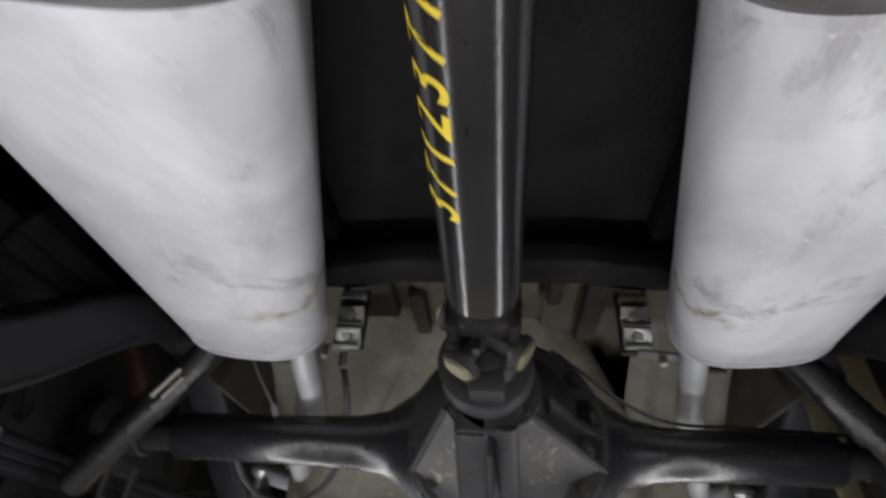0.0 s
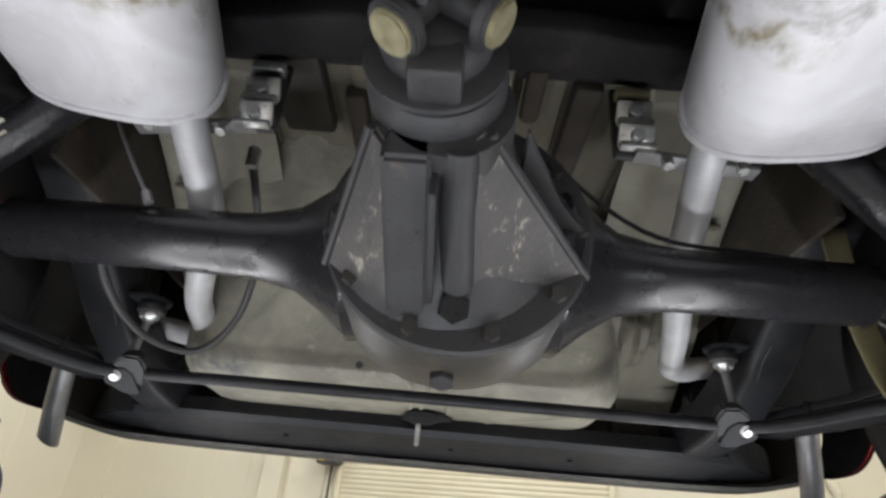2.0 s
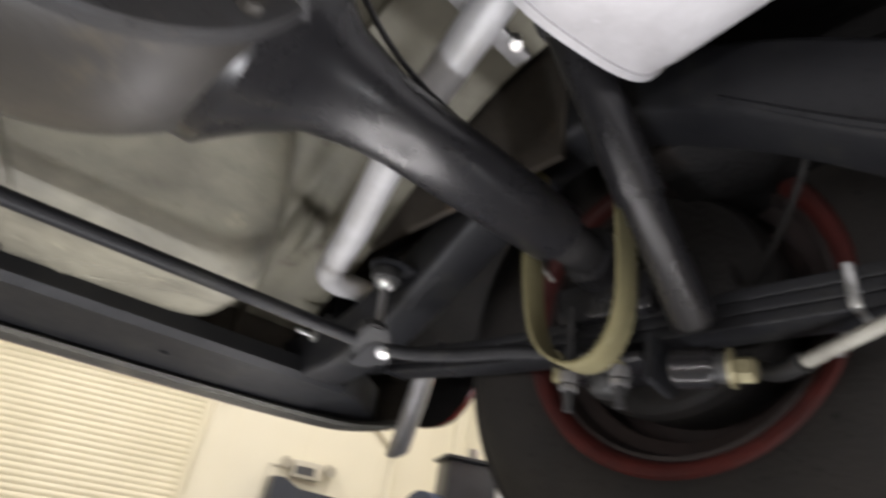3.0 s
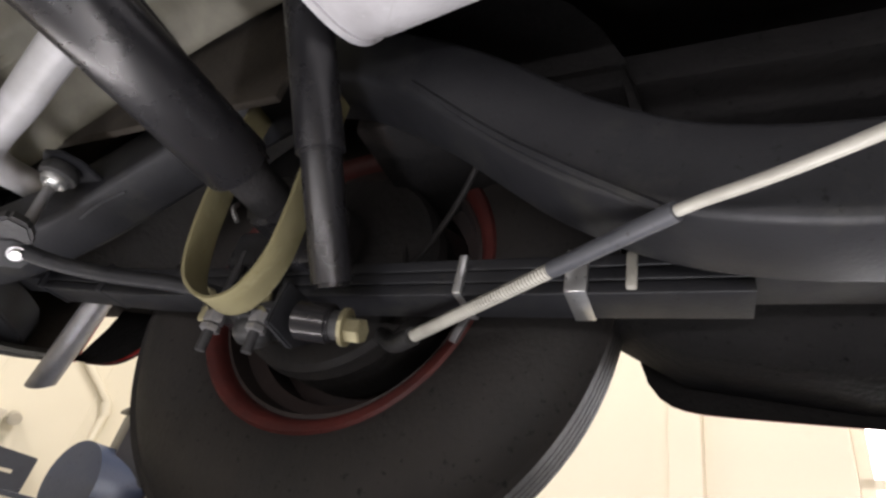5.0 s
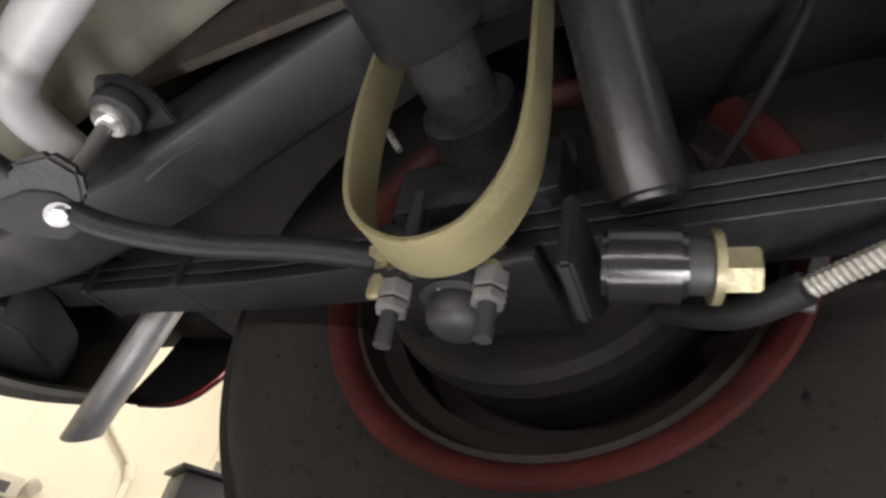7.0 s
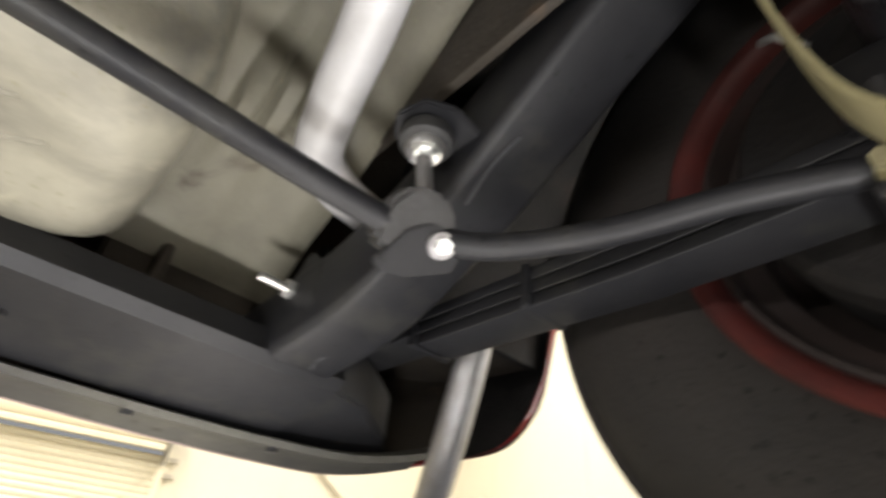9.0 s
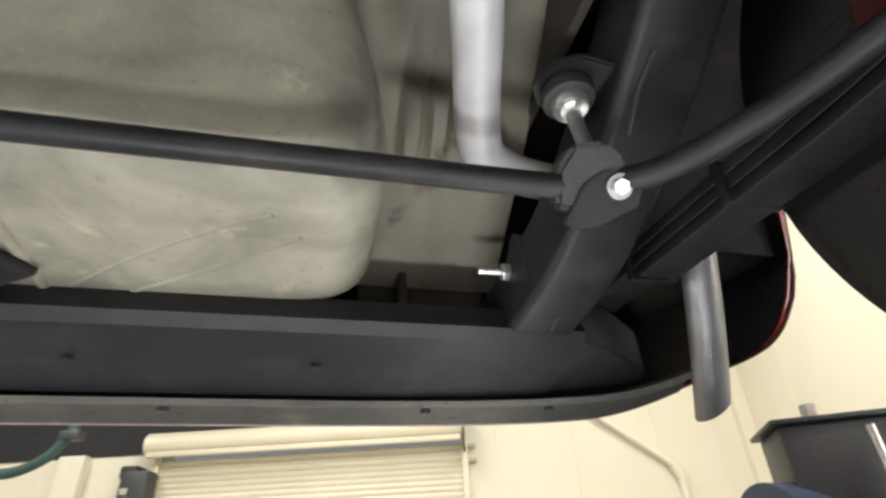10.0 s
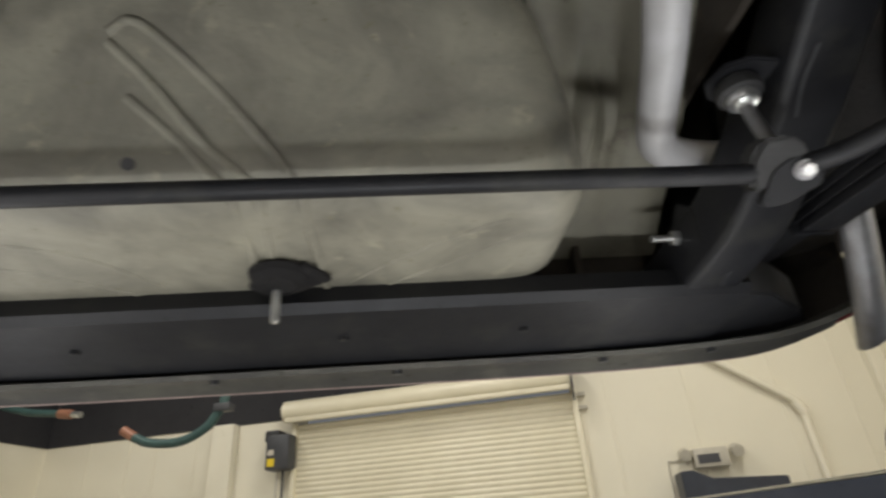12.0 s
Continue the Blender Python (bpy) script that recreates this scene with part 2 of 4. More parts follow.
def box_section(w, h, b=0.0):
    if not b:
        return [(-w / 2, -h / 2), (w / 2, -h / 2), (w / 2, h / 2), (-w / 2, h / 2)]
    return [(sx * (w / 2 - b) + b * math.cos(a), sy * (h / 2 - b) + b * math.sin(a))
            for sx, sy, a0 in ((1, 1, 0), (-1, 1, 90), (-1, -1, 180), (1, -1, 270)) for a in [radians(a0 + k * 30) for k in range(4)]]


def pipe(points, r, seg=18, steps=8, bm=None, scale=None):
    return sweep(smooth_path(points, steps), round_section(r, seg), bm=bm, scale=scale)


def lathe(profile, centre, axis="x", seg=64, closed=False, bm=None):
    """Spin (along, radius) pairs about an axis through a centre."""
    bm = bm or bmesh.new()
    rings = []
    for a, r in profile:
        ring = []
        for i in range(seg):
            t = 2 * math.pi * i / seg
            u, v = r * math.cos(t), r * math.sin(t)
            q = {"x": (a, u, v), "y": (u, a, v), "z": (u, v, a)}[axis]
            ring.append(bm.verts.new(Vector(centre) + Vector(q)))
        rings.append(ring)
    pairs = list(zip(rings, rings[1:])) + ([(rings[-1], rings[0])] if closed else [])
    for a, b in pairs:
        for i in range(seg):
            bm.faces.new((a[i], a[(i + 1) % seg], b[(i + 1) % seg], b[i]))
    if not closed:
        bm.faces.new(rings[0][::-1])
        bm.faces.new(rings[-1])
    return bm


def prism(outline, depth, m=Matrix(), bm=None, bevel=0.0):
    """A flat outline in x, y, given thickness along z."""
    bm = bm or bmesh.new()
    low = [bm.verts.new(m @ Vector((x, y, 0))) for x, y in outline]
    high = [bm.verts.new(m @ Vector((x, y, depth))) for x, y in outline]
    n = len(outline)
    made = [bm.faces.new(low[::-1]), bm.faces.new(high)]
    for i in range(n):
        made.append(bm.faces.new((low[i], low[(i + 1) % n], high[(i + 1) % n], high[i])))
    if bevel:
        edges = {e for f in made for e in f.edges}
        bmesh.ops.bevel(bm, geom=list(edges), offset=bevel, segments=2, affect="EDGES")
    return bm


def hexagon(p, q, r, bm=None):
    return cylinder(p, q, r, seg=6, bm=bm, bevel=r * 0.08)


def grid(fn, nu, nv, bm=None):
    bm = bm or bmesh.new()
    rows = [[bm.verts.new(fn(i / nu, j / nv)) for j in range(nv + 1)] for i in range(nu + 1)]
    for i in range(nu):
        for j in range(nv):
            bm.faces.new((rows[i][j], rows[i + 1][j], rows[i + 1][j + 1], rows[i][j + 1]))
    return bm


def thicken(bm, t):
    bmesh.ops.recalc_face_normals(bm, faces=bm.faces[:])
    bmesh.ops.solidify(bm, geom=bm.faces[:], thickness=t)
    return bm


# ---- workshop: walls stand turned against the car ----
TURN_ROOM = math.atan2(-0.72, 2.62)
ROOM = Matrix.Translation((-0.97, 6.3, 0)) @ Matrix.Rotation(TURN_ROOM, 4, "Z")   # x along the back wall, y away from the room
HEIGHT = 4.6


def room_box(x0, x1, y0, y1, z0, z1, bevel=0.0, bm=None):
    return box(x1 - x0, y1 - y0, z1 - z0, ROOM @ Matrix.Translation(((x0 + x1) / 2, (y0 + y1) / 2, (z0 + z1) / 2)), bevel, bm)


floor = part("floor", box(26, 26, 0.2, Matrix.Translation((1, 0, -0.1))), FLOOR, label="worn grey concrete workshop floor", smooth=False)
tagged(floor, category="floor", kind="structure")
DOOR_L, DOOR_R, DOOR_TOP = 0.0, 2.70, 2.72
bm = room_box(-3.14, DOOR_L, 0, 0.18, 0, HEIGHT)
room_box(DOOR_R, 5.42, 0, 0.18, 0, HEIGHT, bm=bm)
room_box(DOOR_L, DOOR_R, 0, 0.18, DOOR_TOP + 0.1, HEIGHT, bm=bm)
tagged(part("wall_back", bm, WALL, smooth=False), "cream painted panelled workshop wall round a roller door", "wall", kind="structure")
WIN0, WIN1, WZ0, WZ1 = 5.33, 6.9, 1.1, 2.58
bm = room_box(5.30, 5.44, -WIN0, 0, 0, HEIGHT)
room_box(5.30, 5.44, -13, -WIN1, 0, HEIGHT, bm=bm)
room_box(5.30, 5.44, -WIN1, -WIN0, 0, WZ0, bm=bm)
room_box(5.30, 5.44, -WIN1, -WIN0, WZ1, HEIGHT, bm=bm)
tagged(part("wall_right", bm, WALL, smooth=False), "cream painted side wall with a daylit window", "wall", kind="structure")
tagged(part("wall_left", room_box(-3.16, -3.02, -13, 0, 0, HEIGHT), WALL, smooth=False), "cream painted panelled side wall", "wall", kind="structure")
tagged(part("wall_front", room_box(-3.16, 5.44, -13.15, -13, 0, HEIGHT), WALL, smooth=False), "cream painted far wall", "wall", kind="structure")
tagged(part("ceiling", room_box(-3.16, 5.44, -13.15, 0.2, HEIGHT, HEIGHT + 0.12), CEIL, smooth=False), "dark workshop ceiling", "ceiling", kind="structure")
bm = room_box(-3.02, -0.13, -0.012, 0.0, 2.735, HEIGHT)
room_box(-0.128, 2.3, -0.012, 0.0, 2.90, HEIGHT, bm=bm)
room_box(-3.02, -3.008, -6.0, -0.012, 2.735, HEIGHT, bm=bm)
soffit = part("upper_wall", bm, CEIL, smooth=False)
tagged(soffit, "dark unpainted upper part of the workshop walls", "wall", kind="structure")
for x in (-2.44, -1.95, -1.62, -1.15, 3.02, 3.71, 4.45, 4.98):
    strip = part("trim", room_box(x - 0.012, x + 0.012, -0.008, 0.0, 0, HEIGHT if x > 0 else 2.74, 0.003), WALL, smooth=False)
    tagged(strip, "cream cover strip over a wall panel joint", "trim", kind="structure")
for d in (0.8, 2.0, 3.3, 4.74, 7.4, 8.8):
    w = 0.07 if d == 4.74 else 0.02
    strip = part("trim", room_box(5.30 - (0.05 if d == 4.74 else 0.008), 5.30, -d - w, -d + w, 0, HEIGHT, 0.004), WALL, smooth=False)
    tagged(strip, "cream post on the side wall" if d == 4.74 else "cream cover strip over a wall panel joint", "trim", kind="structure")
for d in (0.55, 1.3, 2.2):
    tagged(part("trim", room_box(-3.02, -3.012, -d - 0.012, -d + 0.012, 0, 4.0), WALL, smooth=False), "cream cover strip over a wall panel joint", "trim", kind="structure")
for x0, x1 in ((-0.92, -0.68), (5.18, 5.30)):
    tagged(part("column", room_box(x0, x1, -0.10, 0.0, 0, 2.74 if x0 < 0 else HEIGHT, 0.008), WALL, smooth=False), "boxed cream column against the back wall", "column", kind="structure")

# roller door: drum, curtain of ribbed slats, guide rails, bottom bar
door = thing("door_1", "closed cream ribbed steel roller door with a drum hood", "roller door", kind="structure")
part("hood", sweep([ROOM @ Vector((DOOR_L - 0.10, -0.12, 2.78)), ROOM @ Vector((DOOR_R + 0.02, -0.12, 2.78))], round_section(0.105, 28)), DOORCREAM, door)
part("hood_lip", room_box(DOOR_L - 0.05, DOOR_R, -0.245, -0.225, 2.655, 2.70, 0.006), DOORCREAM, door)
slat_mesh = None
for i in range(54):
    z = 2.66 - i * 0.049
    if slat_mesh is None:
        rows = [(-0.030, 0.0), (-0.033, 0.006), (-0.039, 0.017), (-0.039, 0.033), (-0.033, 0.043), (-0.030, 0.049)]
        bm = bmesh.new()
        pts = [[bm.verts.new((x, y, zz)) for y, zz in rows] for x in (DOOR_L, DOOR_R)]
        for j in range(len(rows) - 1):
            bm.faces.new((pts[0][j], pts[1][j], pts[1][j + 1], pts[0][j + 1]))
        slat = part("slat", bm, DOORCREAM, door)
        slat_mesh = slat.data
    else:
        slat = new("slat", slat_mesh)
        slat.parent = door
    slat.matrix_local = ROOM @ Matrix.Translation((0, 0, z - 0.049))
for x in (DOOR_L - 0.05, DOOR_R):
    part("guide_rail", room_box(x, x + 0.05, -0.075, -0.001, 0, 2.70, 0.006), DOORCREAM, door)
part("end_plate", room_box(DOOR_R + 0.02, DOOR_R + 0.035, -0.26, -0.001, 2.58, 2.92, 0.004), PLASTIC, door)
for z in (2.62, 2.50):
    part("bracket", room_box(DOOR_R + 0.04, DOOR_R + 0.13, -0.05, -0.001, z, z + 0.035, 0.004), PALE, door)

# window in the side wall
win = thing("window_1", "bright daylit window with a pale frame", "window", kind="structure")
pane = part("pane", room_box(5.385, 5.395, -WIN1, -WIN0, WZ0, WZ1), GLASS, win, smooth=False)
for y0, y1, z0, z1 in ((-WIN1, -WIN0, WZ1 - 0.05, WZ1), (-WIN1, -WIN0, WZ0, WZ0 + 0.05), (-WIN0 - 0.05, -WIN0, WZ0, WZ1), (-WIN1, -WIN1 + 0.05, WZ0, WZ1), (-WIN1, -WIN0, 2.24, 2.28), (-6.13, -6.09, WZ0, WZ1)):
    part("window_frame", room_box(5.34, 5.38, y0, y1, z0, z1, 0.004), WALL, win, smooth=False)

# door motor box beside the hood
motor = thing("door_opener", "dark hoist motor box with a yellow label", "door opener")
part("housing", room_box(-0.24, 0.0, -0.22, -0.005, 2.24, 2.56, 0.02), PLASTIC, motor)
part("cap", room_box(-0.27, -0.12, -0.20, -0.02, 2.50, 2.61, 0.02), BLACKBOX, motor)
part("label_plate", room_box(-0.21, -0.14, -0.226, -0.221, 2.27, 2.34), YELLOW, motor, smooth=False)
part("label_plate", room_box(-0.21, -0.15, -0.226, -0.221, 2.37, 2.42), PALE, motor, smooth=False)
part("chain", cylinder(ROOM @ Vector((-0.10, -0.11, 2.26)), ROOM @ Vector((-0.10, -0.11, 0.9)), 0.012, 8), PLASTIC, motor)
part("chain", cylinder(ROOM @ Vector((-0.16, -0.11, 2.26)), ROOM @ Vector((-0.16, -0.11, 0.9)), 0.012, 8), PALE, motor)

# conduit that bends on the wall, emergency light and dark cabinet below it
W = lambda x, y, z: ROOM @ Vector((x, y, z))
conduit = thing("wall_conduit", "cream painted pipe running aslant and then down the wall", "pipe")
part("pipe_run", pipe([W(3.54, -0.05, 3.14), W(3.84, -0.05, 2.91), W(4.47, -0.05, 2.42), W(4.55, -0.05, 2.32), W(4.56, -0.05, 2.16), W(4.56, -0.05, 0.6)], 0.032, 14, 6), WALL, conduit)
part("elbow", cylinder(W(4.52, -0.05, 2.37), W(4.57, -0.05, 2.26), 0.042, 14), WALL, conduit)
elight = thing("emergency_light", "small wall emergency light with two swivel heads", "emergency light")
part("case", room_box(3.60, 3.88, -0.10, -0.002, 1.92, 2.07, 0.012), PALE, elight)
part("panel", room_box(3.63, 3.80, -0.106, -0.101, 1.95, 2.02), PLASTIC, elight, smooth=False)
for x in (3.54, 3.95):
    part("lamp_head", cylinder(W(x, -0.03, 2.05), W(x, -0.12, 2.02), 0.045, 16, r2=0.05, bevel=0.006), PALE, elight)
part("wire", pipe([W(3.60, -0.01, 2.00), W(3.45, -0.01, 1.99), W(3.40, -0.01, 1.92), W(3.40, -0.01, 1.2)], 0.006, 8), PALE, elight)
cab = thing("wall_cabinet", "dark grey wall cabinet with a sloping top", "cabinet")
part("body", prism([(3.42, 0.6), (4.20, 0.6), (4.20, 1.80), (3.66, 1.82), (3.53, 1.895), (3.43, 1.89)], 0.30, ROOM @ Matrix(((1, 0, 0, 0), (0, 0, 1, -0.302), (0, 1, 0, 0), (0, 0, 0, 1))), bevel=0.006), NAVYBOX, cab)
part("badge", room_box(3.90, 4.08, -0.308, -0.303, 1.66, 1.685), PALE, cab, smooth=False)

# hose hanging from the loft
hose = thing("air_hose", "green rubber hose with an orange end hanging beside the roller door", "hose")
HO = lambda x, z: W(x + 0.30, -0.85, z)
part("tube", pipe([HO(-0.60, 4.59), HO(-0.61, 3.4), HO(-0.62, 2.80), HO(-0.66, 2.70), HO(-0.78, 2.56), HO(-1.02, 2.47), HO(-1.32, 2.49), HO(-1.50, 2.56)], 0.040, 14, 8), GREEN, hose)
part("end_fitting", cylinder(HO(-1.48, 2.55), HO(-1.62, 2.63), 0.044, 12, bevel=0.006), ORANGE, hose)
part("clamp", box(0.16, 0.10, 0.07, ROOM @ Matrix.Translation((-0.32, -0.85, 2.72)), 0.01), PLASTIC, hose)
spare = thing("air_hose", "teal rubber hose end with a bright coupling hanging from the loft", "hose")
part("tube", pipe([HO(-3.4, 4.59), HO(-3.35, 3.5), HO(-3.2, 3.1), HO(-2.8, 2.93), HO(-2.35, 2.86)], 0.034, 14, 8), GREEN, spare)
part("end_fitting", cylinder(HO(-2.37, 2.862), HO(-2.22, 2.84), 0.044, 12, bevel=0.006), ORANGE, spare)
part("coupling", cylinder(HO(-2.23, 2.842), HO(-2.12, 2.825), 0.03, 12, bevel=0.004), ZINC, spare)

# ---- lift: two runways with end carriages, and their tube lamps ----
RUN_TOP = 1.583
for s in (-1, 1):
    run = thing("lift_runway", "navy painted steel runway of a car lift", "car lift", "lift runways")
    x = s * 0.86
    section = [(-0.23, -0.14), (0.23, -0.14), (0.23, 0.0), (0.20, 0.0), (0.20, -0.012), (-0.20, -0.012), (-0.20, 0.0), (-0.23, 0.0)]
    part("deck", sweep([(x, -3.6, RUN_TOP + 0.012), (x, 1.72, RUN_TOP + 0.012)], section), BLUE, run)
    part("edge_strip", box(0.012, 5.3, 0.004, Matrix.Translation((x - s * 0.222, -0.94, RUN_TOP + 0.0145)), 0.001), ZINC, run)
    for y in (-3.2, 1.45):
        part("crossbeam", box(1.0, 0.22, 0.16, Matrix.Translation((x + s * 0.35, y, RUN_TOP - 0.225)), 0.01), BLUE, run)
    post = thing("lift_post", "navy lift post topped by a black cable box", "lift post", "lift posts")
    px, py = s * 1.41, 1.74
    part("post", box(0.20, 0.20, 1.68, Matrix.Translation((px, py, 0.84)), 0.012), BLUE, post)
    part("foot_plate", box(0.36, 0.36, 0.02, Matrix.Translation((px, py, 0.011)), 0.004), BLUE, post)
    part("shroud", sweep([(px - 0.19, py, 1.645), (px + 0.17, py, 1.645)], round_section(0.105, 28)), BLUE, post)
    TW = Matrix.Rotation(-s * radians(28), 4, "Z")
    cap = part("cable_box", box(0.24, 0.17, 0.18, Matrix.Translation((px, py - 0.04, 1.762)) @ TW, 0.006), BLACKBOX, post)
    part("cover_plate", box(0.27, 0.20, 0.010, Matrix.Translation((px, py - 0.04, 1.859)) @ TW, 0.002), BLACKBOX, cap)
    part("bolt", hexagon((px - s * 0.06, py - 0.07, 1.864), (px - s * 0.06, py - 0.07, 1.895), 0.018), ZINC, cap)
    part("threaded_rod", cylinder((px - s * 0.03, py - 0.165, 1.62), (px - s * 0.03, py - 0.165, 1.83), 0.009, 10), ZINC, post)
    part("pulley", lathe([(-0.02, 0.03), (-0.02, 0.05), (-0.008, 0.042), (0.008, 0.042), (0.02, 0.05), (0.02, 0.03)], (px - s * 0.03, py - 0.165, 1.655), "z", 24), PALE, post)
    part("bolt", hexagon((px - 0.06, py - 0.12, 1.55), (px - 0.06, py - 0.145, 1.55), 0.016), ZINC, post)
    lamp = thing("tube_lamp", "slim white tube lamp along the runway's inner edge", "tube lamp", "runway lamps")
    part("holder", box(0.05, 2.6, 0.03, Matrix.Translation((s * 0.608, 0.22, 1.49)), 0.004), PALE, lamp)
    area_lamp("runway_light", look((s * 0.565, 0.22, 1.50), (s * 0.02, 0.22, 1.75)), 2.6, 0.022, 6.8, (0.98, 0.96, 0.945))

# unseen light panel added on the floor below the axle to brighten the underside
work = thing("under_fill", "unseen flat light panel added on the floor to brighten the underside", "work light")
part("case", box(1.16, 0.20, 0.05, Matrix.Translation((0, 0.15, 0.026)), 0.012), PLASTIC, work)
part("lens", box(1.10, 0.14, 0.004, Matrix.Translation((0, 0.15, 0.053)), 0.001), TUBEGLOW, work)
area_lamp("under_fill_lamp", Matrix.Translation((0, 0.15, 0.07)) @ Matrix.Rotation(math.pi, 4, "X"), 1.10, 0.14, 22.0, (0.93, 0.96, 1.0))

# ceiling lamps
for x in (-1.4, 1.4, 4.0):
    for y in (-2.2, -5.2, -8.6):
        lamp = thing("ceiling_light", "white batten ceiling light with two bright tubes", "ceiling light", "ceiling lights")
        part("batten", room_box(x - 0.09, x + 0.09, y - 0.75, y + 0.75, HEIGHT - 0.07, HEIGHT - 0.001, 0.01), PALECEIL, lamp)
        for k in (-0.045, 0.045):
            part("tube", cylinder(W(x + k, y - 0.7, HEIGHT - 0.09), W(x + k, y + 0.7, HEIGHT - 0.09), 0.014, 10), TUBEGLOW, lamp)
        area_lamp("ceiling_lamp", ROOM @ Matrix.Translation((x, y, HEIGHT - 0.12)), 0.25, 1.5, 43.0, (1.0, 0.955, 0.87))

# ---- the car's body ----
AX_Y, AX_Z = 0.686, 1.950
body = thing("car_body", "red fibreglass sports car body with a black underside", "car body")


def lip_y(x):
    return 1.215 + 0.265 * math.sqrt(max(0.0, 1 - (abs(x) / 0.86) ** 5))


# front floor pan with a tunnel, cross sill, rear panels
part("floor_pan", box(1.20, 3.2, 0.02, Matrix.Translation((0, -0.97, 2.335)), 0.004), UNDER, body)
for s in (-1, 1):
    part("floor_stiffener", box(0.05, 3.1, 0.05, Matrix.Translation((s * 0.30, -0.95, 2.30)), 0.008), UNDER, body)
    part("sill_board", box(0.20, 3.2, 0.05, Matrix.Translation((s * 0.70, -0.97, 2.10)), 0.008), UNDER, body)
part("cross_sill", sweep([(-0.62, 0.605, 2.235), (-0.25, 0.605, 2.235), (-0.16, 0.60, 2.245), (0.16, 0.60, 2.245), (0.25, 0.605, 2.235), (0.62, 0.605, 2.235)], box_section(0.075, 0.045, 0.008)), UNDER, body)
part("sill_flange", box(1.1, 0.05, 0.006, Matrix.Translation((0, 0.655, 2.262)), 0.002), FRAME, body)


def rear_floor(u, v):
    x = -0.50 + 1.00 * u
    y = 0.64 + 0.84 * v
    z = 2.30 - 0.02 * math.sin(u * math.pi) + 0.012 * (1 if 0.33 < (u * 6) % 1 < 0.66 else 0)
    return Vector((x, y, z))


part("rear_floor", thicken(grid(rear_floor, 60, 6), 0.012), PANEL, body, "tan bare fibreglass rear floor")
for x in (-0.12, 0.14, 0.34, -0.34):
    part("floor_rib", box(0.07, 0.36, 0.02, Matrix.Translation((x, 0.84, 2.275)), 0.008), PANEL, body)
# added bars; the DUSTY ones put deep shadow and ribs into dark shapes
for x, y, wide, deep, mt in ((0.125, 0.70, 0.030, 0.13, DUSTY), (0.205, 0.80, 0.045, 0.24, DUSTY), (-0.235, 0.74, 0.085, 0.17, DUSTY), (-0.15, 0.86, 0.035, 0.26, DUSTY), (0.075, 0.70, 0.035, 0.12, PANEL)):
    part("added_floor_bar", box(wide, deep, 0.035, Matrix.Translation((x, y, 2.262)), 0.010), mt, body)
for s in (-1, 1):
    # the curved panel beside the tank: overhead, then down and back to a shelf, with two swaged folds
    def flank(u, v):
        y, z = path_at[min(int(v * (len(path_at) - 1) + 0.5), len(path_at) - 1)]
        x = 0.30 + u * (0.200 + 0.030 * v)
        fold = 0.016 * (math.exp(-((x - 0.385) / 0.008) ** 2) + math.exp(-((x - 0.412) / 0.008) ** 2)) * math.exp(-((v - 0.60) / 0.10) ** 2)
        fold += 0.004 * math.sin(x * 75 + 2.0 * y) * math.sin(math.pi * v)
        return Vector((s * x, y - fold * 0.7, z - fold))

    path_at = [(q.y, q.z) for q in smooth_path([(0, 0.655, 2.284), (0, 0.82, 2.250), (0, 0.97, 2.180), (0, 1.08, 2.095), (0, 1.16, 2.035), (0, 1.26, 1.985), (0, 1.33, 1.945)], 8)]
    part("flank_panel", thicken(grid(flank, 40, len(path_at) - 1), 0.008), FLANK, body, "dull olive panel beside the fuel tank")
    part("panel_bracket", box(0.07, 0.045, 0.010, Matrix.Translation((s * 0.455, 0.93, 2.185)) @ Matrix.Rotation(0.45, 4, "X"), 0.004), PANEL, body)
    part("rear_baffle", box(0.17, 0.010, 0.11, Matrix.Translation((s * 0.43, 1.335, 1.900)), 0.003), DUSTY, body)
    part("baffle_rib", box(0.012, 0.03, 0.10, Matrix.Translation((s * 0.40, 1.318, 1.900)), 0.004), DUSTY, body)
    part("shelf_wall", box(0.012, 0.75, 0.27, Matrix.Translation((s * 0.522, 1.06, 2.195)), 0.004), DUSTY, body)

    # fender skin with its wheel opening
    ARCH_Y, ARCH_Z, ARCH_R = 0.745, 1.955, 0.425

    def low(y):
        d = abs(y - ARCH_Y)
        arch = ARCH_Z + math.sqrt(max(0.0, ARCH_R ** 2 - d * d)) if d < ARCH_R else 0.0
        soft = 1.828 + 0.12 * math.exp(-max(0.0, d - ARCH_R) / 0.018)
        return max(arch, soft if d >= ARCH_R else 0.0, 1.828)

    def skin(u, v):
        y = -2.55 + 3.85 * u
        z0 = low(y)
        z = z0 + (2.62 - z0) * v
        x = 0.905 - 0.05 * (max(0.0, 2.02 - z) / 0.2) ** 1.6 - 0.10 * max(0.0, (z - 2.3) / 0.3) ** 2
        tail = max(0.0, (y - 1.0) / 0.3)
        return Vector((s * (x - 0.03 * tail ** 2), y, z))

    part("fender", thicken(grid(skin, 300, 14), s * 0.006), RED, body)
    part("fender_liner", grid(lambda u, v: skin(u, v) + Vector((-s * 0.012, 0, -0.003)), 300, 10), UNDER, body)
    part("fender_edge", pipe([skin((y + 2.55) / 3.85, 0) for y in [1.165 + 0.012 * i for i in range(11)]], 0.0026, 8, 2), RIMRED, body)
    # wheelhouse
    def house(u, v):
        a = math.pi * (1.02 - 1.04 * u)
        return Vector((s * (0.60 + 0.29 * v), AX_Y + 0.05 + 0.46 * math.cos(a), 1.97 + 0.44 * max(math.sin(a), -0.1)))

    part("wheelhouse", thicken(grid(house, 32, 4), 0.01), UNDER, body)
